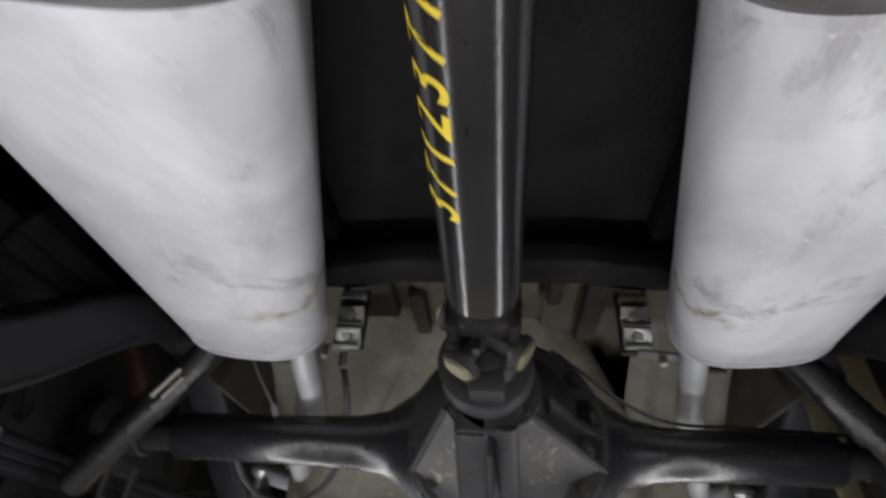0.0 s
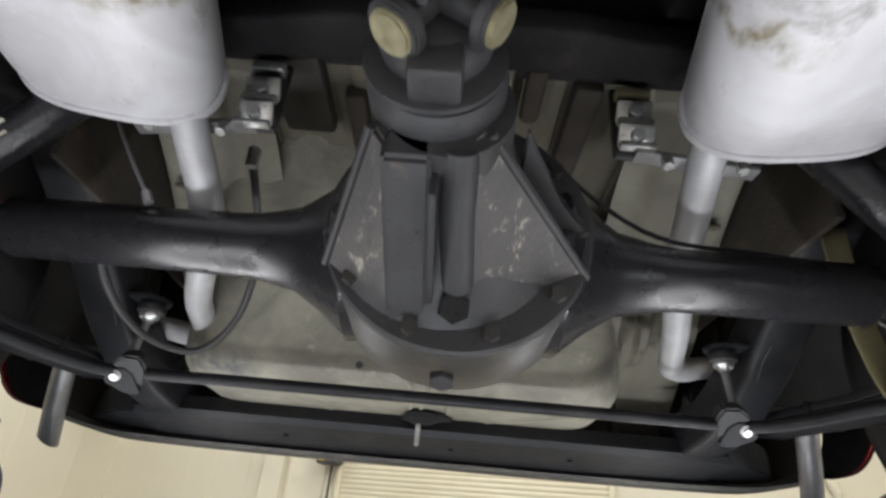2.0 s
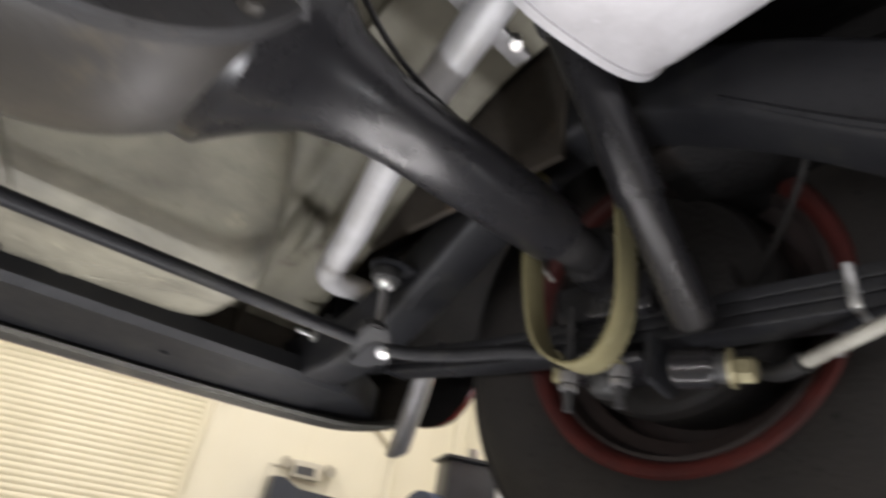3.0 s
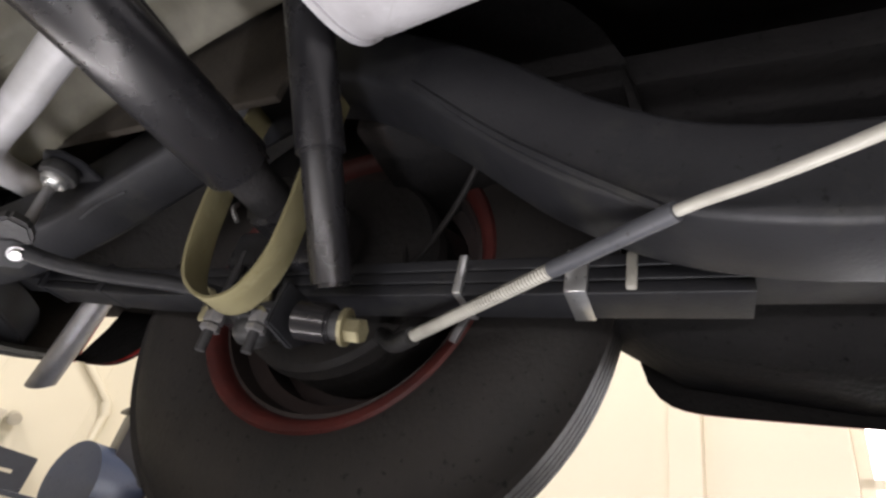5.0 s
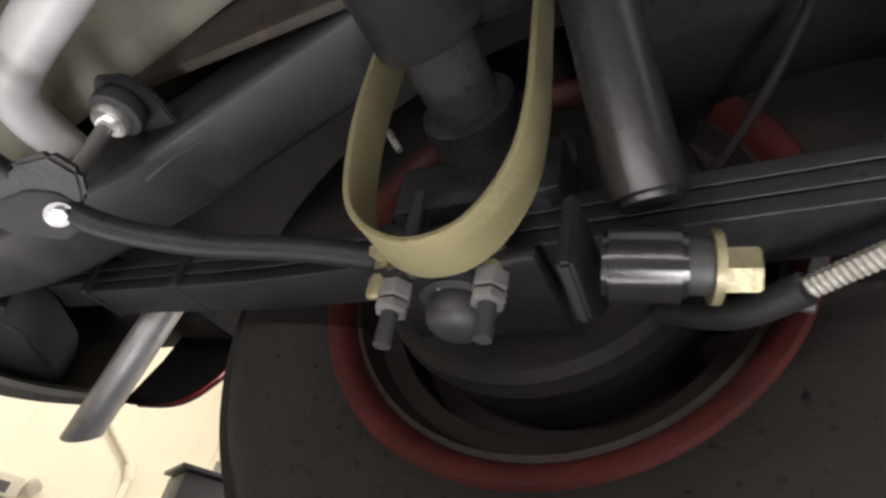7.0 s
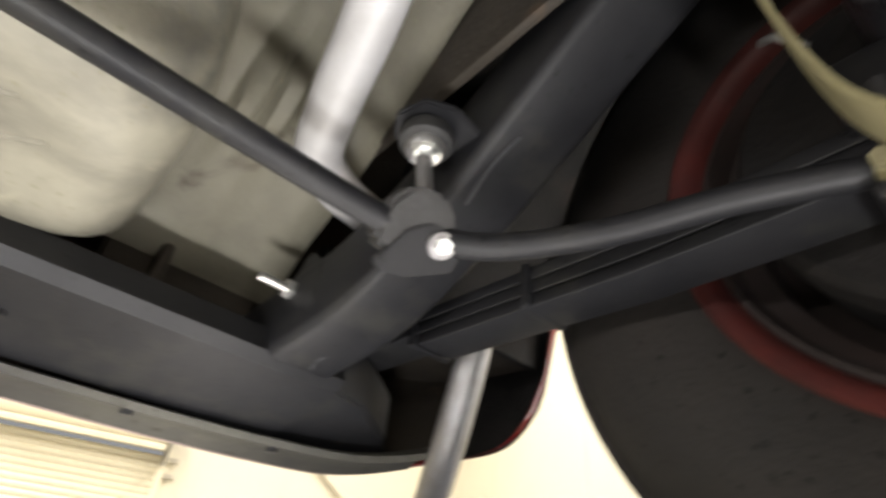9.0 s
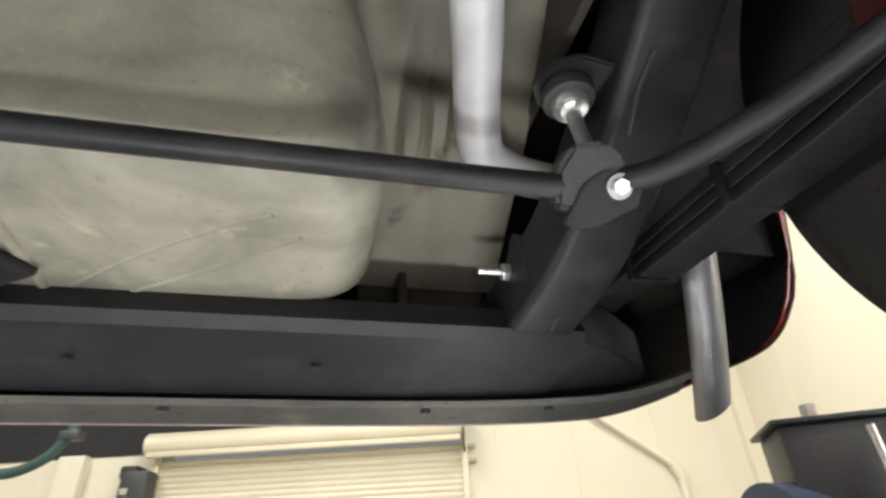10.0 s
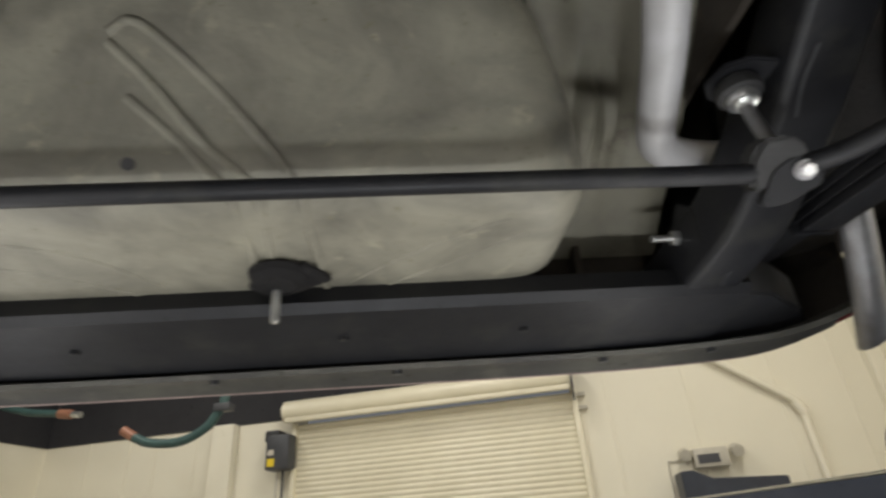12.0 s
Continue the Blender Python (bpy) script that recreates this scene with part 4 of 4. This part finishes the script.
# ---- exhaust ----
for s in (-1, 1):
    muf = thing("muffler", "pale aluminised oval muffler with faint scorch stains", "muffler", "mufflers")
    y_rear, y_front = (0.560, -0.03) if s > 0 else (0.575, -0.06)
    rear_c, front_c = Vector((s * (0.390 if s > 0 else 0.384), y_rear, 2.118)), Vector((s * (0.280 if s > 0 else 0.258), y_front, 2.085))
    grow = 1.02 if s > 0 else 1.15

    def oval(n=48, w=0.128, h=0.079):
        pts = []
        for i in range(n):
            t = 2 * math.pi * i / n
            c, q = math.cos(t), math.sin(t)
            pts.append((w * math.copysign(abs(c) ** 0.72, c), h * math.copysign(abs(q) ** 0.8, q)))
        return pts

    n = 26
    line = [rear_c.lerp(front_c, i / n) for i in range(n + 1)]
    part("shell", sweep(line, oval(), scale=lambda t: (0.885 + (grow - 0.885) * t) * (1.0 - 0.035 * (max(0.0, 0.02 - min(t, 1 - t)) / 0.02))), MUFFLER, muf)
    d = (rear_c - front_c).normalized()
    for c, k in ((rear_c, 1), (front_c, -1)):
        part("end_cap", sweep([c - d * k * 0.003, c + d * k * 0.006], oval(48, 0.1295 * (0.885 if k > 0 else grow), 0.0805 * (0.885 if k > 0 else grow))), MUFFLER, muf, "crimped end seam")
    part("side_seam", sweep([p + Vector((-s * (0.112 if p is rear_c else 0.128 * grow), 0, 0.012)) for p in (rear_c, front_c)], box_section(0.006, 0.012)), MUFFLER, muf)
    part("outlet", cylinder(rear_c + Vector((-s * 0.072, -0.01, -0.008)), rear_c + Vector((-s * 0.073, 0.030, -0.026)), 0.0268, 24, bevel=0.002), PIPE, muf)
    part("inlet", pipe([front_c + Vector((0, 0.01, 0)), front_c + Vector((-s * 0.02, -0.12, 0.0)), front_c + Vector((-s * 0.05, -0.6, 0.01)), front_c + Vector((-s * 0.03, -1.4, 0.0))], 0.027, 20), PIPE, muf)
    tail = thing("tailpipe", "aluminised tailpipe arching over the rear axle", "tailpipe", "tailpipes")
    pts = [(0.312, 0.580, 2.105), (0.308, 0.622, 2.064), (0.304, 0.69, 2.020), (0.330, 0.78, 2.005), (0.372, 0.88, 1.985), (0.402, 0.96, 1.972), (0.417, 1.03, 1.966), (0.435, 1.080, 1.962), (0.470, 1.112, 1.962), (0.53, 1.13, 1.975), (0.62, 1.15, 1.99), (0.70, 1.145, 1.97), (0.718, 1.146, 1.925), (0.730, 1.176, 1.870), (0.746, 1.214, 1.815), (0.764, 1.256, 1.764)]
    if s > 0:
        pts[:11] = [(0.318, 0.575, 2.110), (0.322, 0.62, 2.084), (0.334, 0.70, 2.052), (0.350, 0.78, 2.030), (0.377, 0.87, 2.006), (0.403, 0.95, 1.986), (0.425, 1.03, 1.973), (0.446, 1.086, 1.970), (0.482, 1.117, 1.976), (0.535, 1.148, 1.994), (0.62, 1.165, 2.0)]
    part("pipe", pipe([(s * x, y, z) for x, y, z in pts[:11]], 0.0218, 24, 8), PIPE, tail)
    tipline = smooth_path([(s * x, y, z) for x, y, z in pts[12:]], 8)
    rear = Vector(tipline[-1])
    dd = (rear - Vector(tipline[-2])).normalized()

    def slash(bm, count):
        """Cut the last ring of a swept tube aslant."""
        bm.verts.ensure_lookup_table()
        for v in bm.verts[-count:]:
            v.co -= dd * (s * 0.55 * (v.co.x - rear.x) - 0.25 * (v.co.y - rear.y))
        return bm

    tip = part("tip", slash(sweep(tipline, [(a_, b_ * 0.85) for a_, b_ in round_section(0.0205, 24)]), 24), TIP, tail, "dull slash-cut tip")
    part("tip_bore", slash(sweep([rear - dd * 0.004, rear + dd * 0.0012], [(a_, b_ * 0.85) for a_, b_ in round_section(0.0180, 24)]), 48), BLACKBOX, tip)
    hanger = thing("exhaust_hanger", "plated clamp hanger holding the muffler outlet", "exhaust hanger", "exhaust hangers")
    part("arm", box(0.15, 0.022, 0.008, Matrix.Translation((s * 0.315, 0.636, 2.088)) @ Matrix.Rotation(s * 0.1, 4, "Y"), 0.002), TIP, hanger)
    part("rubber_band", box(0.054, 0.010, 0.115, Matrix.Translation((s * 0.243, 0.642, 2.150)), 0.003), BLACKRUB, hanger)
    for z in ((2.158, 2.119) if s > 0 else (2.152, 2.110)):
        clamp = part("clamp_plate", box(0.046, 0.006, 0.036, Matrix.Translation((s * 0.243, 0.632, z)) @ Matrix.Rotation(0.6, 4, "X"), 0.0015), ZINC, hanger)
        part("clamp_fold", box(0.046, 0.012, 0.008, Matrix.Translation((s * 0.243, 0.628, z - 0.017)), 0.002), ZINC, clamp)
        part("screw", hexagon((s * 0.243, 0.630, z), (s * 0.243, 0.618, z - 0.003), 0.009), ZINC, clamp)
    part("top_tab", box(0.046, 0.02, 0.016, Matrix.Translation((s * 0.243, 0.632, 2.190)), 0.003), YELLOWZINC if s > 0 else ZINC, hanger)
    for x in (0.275, 0.365):
        part("hanger_bolt", hexagon((s * x, 0.626, 2.085), (s * x, 0.622, 2.070), 0.007), ZINC, hanger)

# ---- sway bar ----
bar = thing("sway_bar", "black steel anti-roll bar across the tail", "sway bar")
half = [(0.0, 0.990, 1.852), (0.30, 0.990, 1.852), (0.46, 0.988, 1.851), (0.50, 0.975, 1.848), (0.535, 0.945, 1.846), (0.57, 0.885, 1.848), (0.595, 0.81, 1.850), (0.615, 0.745, 1.845), (0.625, 0.70, 1.838)]
part("bar", pipe([(-x, y, z) for x, y, z in half[:0:-1]] + half, 0.0098, 18, 8), FRAME, bar)
for s in (-1, 1):
    part("bar_end", box(0.026, 0.040, 0.012, Matrix.Translation((s * 0.627, 0.690, 1.836)), 0.003), AXLE, bar)
for s in (-1, 1):
    link = thing("end_link", "zinc plated end link with black rubber bushings", "end link", "sway bar end links")
    lx, ly = s * 0.5, 1.0
    part("rubber_bushing", lathe([(0, 0.016), (0.003, 0.023), (0.012, 0.024), (0.02, 0.020), (0.022, 0.01)], (lx, ly, 1.957), "z", 28), BLACKRUB, link)
    part("cup_washer", lathe([(0, 0.008), (-0.003, 0.0150), (0.002, 0.0172), (0.006, 0.0168)], (lx, ly, 1.952), "z", 28), ZINC, link)
    part("nut", hexagon((lx, ly, 1.952), (lx, ly, 1.942), 0.0090), ZINC, link)
    part("spacer_rod", cylinder((lx, ly, 1.948), (s * 0.503, 0.990, 1.868), 0.0068, 14), TIP, link)
    # a folded plate that faces down and forward, the dark saddle behind it, the bolt through both
    front = Vector((-s * 0.22, -0.78, -0.58)).normalized()
    across = Vector((0, 0, 1)).cross(front).normalized() * (1 if s > 0 else -1)
    upward = (front.cross(across) * s).normalized()
    at = Vector((s * 0.502, 0.966, 1.838))

    def facing(depth):
        o = at - front * depth
        return Matrix(((across.x, upward.x, front.x, o.x), (across.y, upward.y, front.y, o.y), (across.z, upward.z, front.z, o.z), (0, 0, 0, 1)))

    blk = part("clamp_plate", prism([(-0.025, 0.004), (-0.040, -0.024), (-0.034, -0.029), (-0.016, -0.028), (0.014, -0.015), (0.018, 0.0), (0.010, 0.012), (-0.010, 0.013)], 0.012, facing(0.016), bevel=0.0012), FRAME, link)
    part("clamp_saddle", prism([(-0.045, -0.012), (-0.043, 0.016), (-0.030, 0.034), (-0.006, 0.034), (0.008, 0.020), (0.012, -0.006), (-0.020, -0.020)], 0.033, facing(0.040), bevel=0.004), BLACKRUB, link)
    part("bolt_washer", cylinder(at - front * 0.004, at - front * 0.001, 0.0095, 20), TIP, blk)
    part("bolt_head", hexagon(at - front * 0.002, at + front * 0.005, 0.0058), ZINC, blk)

# ---- leaf springs, plates, shocks, straps, wheels, cables ----
for s in (-1, 1):
    spring = thing("leaf_spring", "black multi-leaf spring clamped under the axle", "leaf spring", "leaf springs")

    def sx(y):
        return s * (0.650 + 0.012 * max(0.0, (0.45 - y)))

    def sz(y):
        return 1.868 - 0.004 * math.sin((y - 0.1) * 4) + 0.020 * max(0.0, y - 0.9) / 0.35

    for k, (y0, y1) in enumerate(((-0.06, 1.29), (-0.04, 1.27), (0.20, 1.14))):
        line = [(sx(y0 + (y1 - y0) * i / 20), y0 + (y1 - y0) * i / 20, sz(y0 + (y1 - y0) * i / 20) + 0.018 - k * 0.0135) for i in range(21)]
        part("leaf", sweep(line, box_section(0.048 - 0.001 * k, 0.0125, 0.0015)), FRAME, spring)
    for y in (-0.06, 1.29):
        part("spring_eye", cylinder((sx(y) - 0.027, y, sz(y) + 0.03), (sx(y) + 0.027, y, sz(y) + 0.03), 0.022, 20, bevel=0.003), FRAME, spring)
        part("shackle", box(0.008, 0.05, 0.11, Matrix.Translation((sx(y) - s * 0.034, y + 0.01, sz(y) + 0.06)), 0.003), FRAME, spring)
        part("spring_hanger", box(0.10, 0.06, 0.07, Matrix.Translation((sx(y) - s * 0.04, y + 0.01, sz(y) + 0.10)), 0.006), FRAME, spring)
    for y, w, mt in ((0.336, 0.020, ZINC), (0.290, 0.009, CABLE), (0.447, 0.009, ZINC), (0.997, 0.010, FRAME), (1.15, 0.008, FRAME)):
        part("rebound_clip", box(0.056, w, 0.044 if y > 0.3 else 0.036, Matrix.Translation((sx(y), y, sz(y) + 0.006)), 0.002), mt, spring, "bright clip" if mt is ZINC else "")
    plate = thing("spring_plate", "black spring plate with two clamped studs", "spring plate", "spring plates")
    part("plate", box(0.085, 0.12, 0.012, Matrix.Translation((s * 0.645, AX_Y + 0.006, 1.826)), 0.004), AXLE, plate)
    part("bump_cup", lathe([(0.0, 0.007), (0.001, 0.014), (0.006, 0.020), (0.014, 0.0225), (0.022, 0.022), (0.024, 0.028), (0.030, 0.028)], (s * 0.640, AX_Y + 0.010, 1.795), "z", 32), BLACKRUB, plate)
    part("cup_bolt", cylinder((s * 0.604, AX_Y + 0.018, 1.834), (s * 0.630, AX_Y + 0.014, 1.816), 0.006, 12), TIP, plate)
    for dx in (-0.034, 0.034):
        for y in (AX_Y - 0.024, AX_Y + 0.043) if dx * s < 0 else ():
            stud = part("stud", cylinder((s * 0.645 + dx, y, 1.90), (s * 0.645 + dx, y, 1.774), 0.0058, 12), CAST, plate)
            part("nut", hexagon((s * 0.645 + dx, y, 1.819), (s * 0.645 + dx, y, 1.806), 0.0115), TIP, stud)
            part("lock_nut", hexagon((s * 0.645 + dx, y, 1.804), (s * 0.645 + dx, y, 1.797), 0.0112), TIP, stud)
        part("clamp_strap", box(0.007, 0.013, 0.036, Matrix.Translation((s * 0.606, AX_Y + (0.056 if dx > 0 else -0.026), 1.824)), 0.004), YELLOWZINC, plate, "brassy clamp strap")
        part("clamp_bolt", hexagon((s * 0.604, AX_Y + (0.056 if dx > 0 else -0.026), 1.840), (s * 0.594, AX_Y + (0.056 if dx > 0 else -0.026), 1.838), 0.006), YELLOWZINC, plate)
    part("shock_ear", prism([(0.570, 1.785), (0.612, 1.778), (0.650, 1.806), (0.662, 1.832), (0.575, 1.834)], 0.008, Matrix(((s, 0, 0, -s * 0.005), (0, 0, s, 0.600), (0, 1, 0, 0), (0, 0, 0, 1))), bevel=0.002), FRAME, plate)

    shock = thing("shock_absorber", "black tubular shock absorber with a plated lower nut", "shock absorber", "shock absorbers")
    lo, up_ = Vector((s * 0.602, 0.566, 1.828)), Vector((s * 0.415, 0.606, 2.145))
    ax = (up_ - lo).normalized()
    part("lower_tube", cylinder(lo + ax * 0.014, lo + ax * 0.20, 0.0212, 28, bevel=0.004), AXLE, shock)
    upper = part("dust_tube", cylinder(lo + ax * 0.150, lo + ax * 0.36, 0.0255, 28, bevel=0.003), AXLE, shock)
    face = Vector((0.0, -1.0, -0.35))
    face = (face - ax * face.dot(ax)).normalized()
    side = ax.cross(face)
    for k, (along, wide) in enumerate(((0.185, 0.010), (0.185, 0.006))):
        c = lo + ax * (along + 0.012) + face * 0.0257 * math.cos(0.5 * k) + side * 0.0257 * math.sin(0.5 * k)
        m = Matrix((( ax.x, side.x, face.x, c.x), (ax.y, side.y, face.y, c.y), (ax.z, side.z, face.z, c.z), (0, 0, 0, 1)))
        if s < 0:
            part("decal_bar", box(0.055 - 0.015 * k, wide * 0.5, 0.0012, m), PALE, upper)
    eye = part("lower_eye", cylinder((s * 0.592, 0.592, 1.803), (s * 0.600, 0.554, 1.802), 0.0195, 28, bevel=0.003), SHAFT, shock)
    part("eye_bushing", cylinder((s * 0.600, 0.555, 1.802), (s * 0.602, 0.541, 1.801), 0.0145, 24), BLACKRUB, eye)
    part("washer", cylinder((s * 0.602, 0.544, 1.801), (s * 0.603, 0.540, 1.801), 0.0185, 24), YELLOWZINC, eye)
    part("nut", hexagon((s * 0.603, 0.541, 1.799), (s * 0.605, 0.523, 1.798), 0.0120), YELLOWZINC, eye)
    part("upper_eye", cylinder(up_ + Vector((0, -0.03, 0.01)), up_ + Vector((0, 0.03, 0.01)), 0.022, 20, bevel=0.003), AXLE, shock)
    part("upper_stud", cylinder(up_ + Vector((0, -0.03, 0.01)), up_ + Vector((0, -0.06, 0.01)), 0.010, 14), TIP, shock)

    if s > 0:
        web = thing("axle_strap", "olive woven webbing rebound strap looped under the axle", "strap")
        loop = [(0.560, 0.630, 2.10), (0.563, 0.627, 2.00), (0.568, 0.626, 1.90), (0.573, 0.636, 1.850), (0.575, 0.662, 1.815), (0.575, 0.702, 1.812), (0.570, 0.738, 1.842), (0.563, 0.752, 1.91), (0.557, 0.754, 2.00), (0.555, 0.750, 2.10)]
        part("webbing", sweep(smooth_path([(s * x, y, z) for x, y, z in loop], 8), box_section(0.0045, 0.036, 0.001), up=(1, 0, 0)), STRAP, web)
        part("clip", pipe([(s * 0.598, 0.768, 1.968), (s * 0.588, 0.758, 1.952), (s * 0.594, 0.748, 1.936)], 0.003, 8), ZINC, web)

    wheel = thing("wheel", "red steel wheel with a black tyre, brake drum inside", "wheel", "wheels")
    cx = s * 0.812
    R = 0.371
    prof = [(-0.060, 0.205), (-0.072, 0.212), (-0.083, 0.235), (-0.090, 0.275), (-0.088, 0.310), (-0.078, 0.340), (-0.068, 0.352), (-0.060, 0.361)]
    tread = []
    for g in range(5):
        c0 = -0.052 + g * 0.026
        tread += [(c0 - 0.010, R - 0.002), (c0 + 0.010, R - 0.002), (c0 + 0.0105, R - 0.005), (c0 + 0.0155, R - 0.005)]
    tread = tread[:-2]
    outer = prof + tread + [(-a_, r_) for a_, r_ in prof[::-1]]
    snug = lambda a_: s * (a_ if a_ < -0.05 else -0.05 + (a_ + 0.05) * 0.46)
    tyre = part("tyre", lathe([(snug(a_), r_) for a_, r_ in outer + [(0.05, 0.195), (-0.05, 0.195)]], (cx, AX_Y, AX_Z), "x", 96, closed=True), RUBBER, wheel)
    lip_prof = [(-0.076, 0.207), (-0.080, 0.213), (-0.082, 0.221), (-0.075, 0.227), (-0.068, 0.216), (-0.060, 0.206), (-0.058, 0.200), (-0.066, 0.202)]
    well_prof = [(-0.060, 0.200), (-0.030, 0.196), (-0.018, 0.178), (0.03, 0.176), (0.045, 0.194), (0.06, 0.20), (0.07, 0.215), (0.076, 0.215), (0.07, 0.196), (0.05, 0.186), (0.04, 0.168), (-0.022, 0.170), (-0.035, 0.188), (-0.062, 0.195)]
    rim = part("rim", lathe([(s * a_, r_) for a_, r_ in lip_prof], (cx, AX_Y, AX_Z), "x", 80, closed=True), RIMRED, wheel, "red painted steel rim")
    part("rim_well", lathe([(s * a_, r_) for a_, r_ in well_prof], (cx, AX_Y, AX_Z), "x", 80, closed=True), DARKRIM, wheel, "dark rim well")
    part("wheel_disc", lathe([(s * a_, r_) for a_, r_ in ((0.02, 0.02), (0.02, 0.09), (0.045, 0.13), (0.03, 0.17), (0.036, 0.17), (0.052, 0.13), (0.028, 0.09), (0.028, 0.02))], (cx, AX_Y, AX_Z), "x", 56, closed=True), DARKRIM, wheel)
    drum = part("brake_drum", lathe([(s * a_, r_) for a_, r_ in ((-0.085, 0.10), (-0.088, 0.150), (-0.070, 0.155), (-0.066, 0.148), (-0.03, 0.150), (0.012, 0.146), (0.018, 0.08))], (cx, AX_Y, AX_Z), "x", 64), DRUM, wheel, "dark finned brake drum")
    part("backing_plate", lathe([(s * a_, r_) for a_, r_ in ((-0.112, 0.05), (-0.108, 0.085), (-0.100, 0.11), (-0.098, 0.146), (-0.090, 0.153), (-0.084, 0.15))], (cx, AX_Y, AX_Z), "x", 64), DRUM, wheel)
    part("balance_weight", box(0.006, 0.010, 0.050, Matrix.Translation((cx - s * 0.083, AX_Y - 0.202, AX_Z - 0.080)) @ Matrix.Rotation(radians(21), 4, "X"), 0.002), TIP, rim)
    part("brake_line", pipe([(s * 0.72, AX_Y - 0.10, 1.99), (s * 0.70, AX_Y - 0.13, 1.93), (s * 0.66, AX_Y - 0.20, 2.0), (s * 0.60, AX_Y - 0.26, 2.09)], 0.004, 8), DRUM, wheel)

    cable = thing("brake_cable", "pale ribbed parking brake cable with a grey sleeve", "brake cable", "brake cables")
    cp = [Vector((s * x, y, z)) for x, y, z in ((0.712, 0.575, 1.845), (0.68, 0.535, 1.820), (0.655, 0.500, 1.818), (0.590, 0.352, 1.848), (0.523, 0.250, 1.850), (0.490, 0.186, 1.850), (0.41, 0.0, 1.868), (0.36, -0.3, 1.91))]
    part("rubber_boot", pipe(cp[:3], 0.0095, 14), BLACKRUB, cable)
    part("casing", pipe(cp[2:], 0.0042, 14), CABLE, cable)
    part("sleeve", pipe([cp[3].lerp(cp[4], 0.05), cp[4]], 0.0072, 16), PLASTIC, cable)
    helix = []
    a0, b0 = cp[2], cp[3].lerp(cp[4], 0.05)
    dd = (b0 - a0)
    q = dd.to_track_quat("Z", "Y")
    for i in range(50 * 10 + 1):
        t = i / (50 * 10)
        th = 2 * math.pi * i / 10
        helix.append(a0.lerp(b0, t) + q @ Vector((0.0050 * math.cos(th), 0.0050 * math.sin(th), 0)))
    part("spring_coil", sweep(helix, round_section(0.0018, 6), up=(0.3, 0.2, 0.9)), CABLE, cable)

# thin steel line down from the floor to the axle
line = thing("brake_pipe", "thin bare steel brake pipe beside the muffler", "brake pipe")
part("tube", pipe([(-0.452, 0.665, 2.150), (-0.431, 0.650, 2.106), (-0.392, 0.650, 2.045), (-0.350, 0.650, 1.987)], 0.0024, 8, 6), TIP, line)
part("union", hexagon((-0.354, 0.650, 1.994), (-0.346, 0.652, 1.978), 0.006), TIP, line)

# brake hose
vent = thing("brake_hose", "black rubber brake hose curving down from the axle", "hose")
part("hose", pipe([(-0.44, 0.70, 1.99), (-0.46, 0.80, 1.93), (-0.46, 0.93, 1.90), (-0.40, 1.0, 1.90), (-0.32, 0.94, 1.95), (-0.28, 0.84, 2.03), (-0.27, 0.72, 2.10)], 0.006, 10), BLACKRUB, vent)
part("end_fitting", hexagon((-0.27, 0.72, 2.09), (-0.27, 0.715, 2.12), 0.009), ZINC, vent)
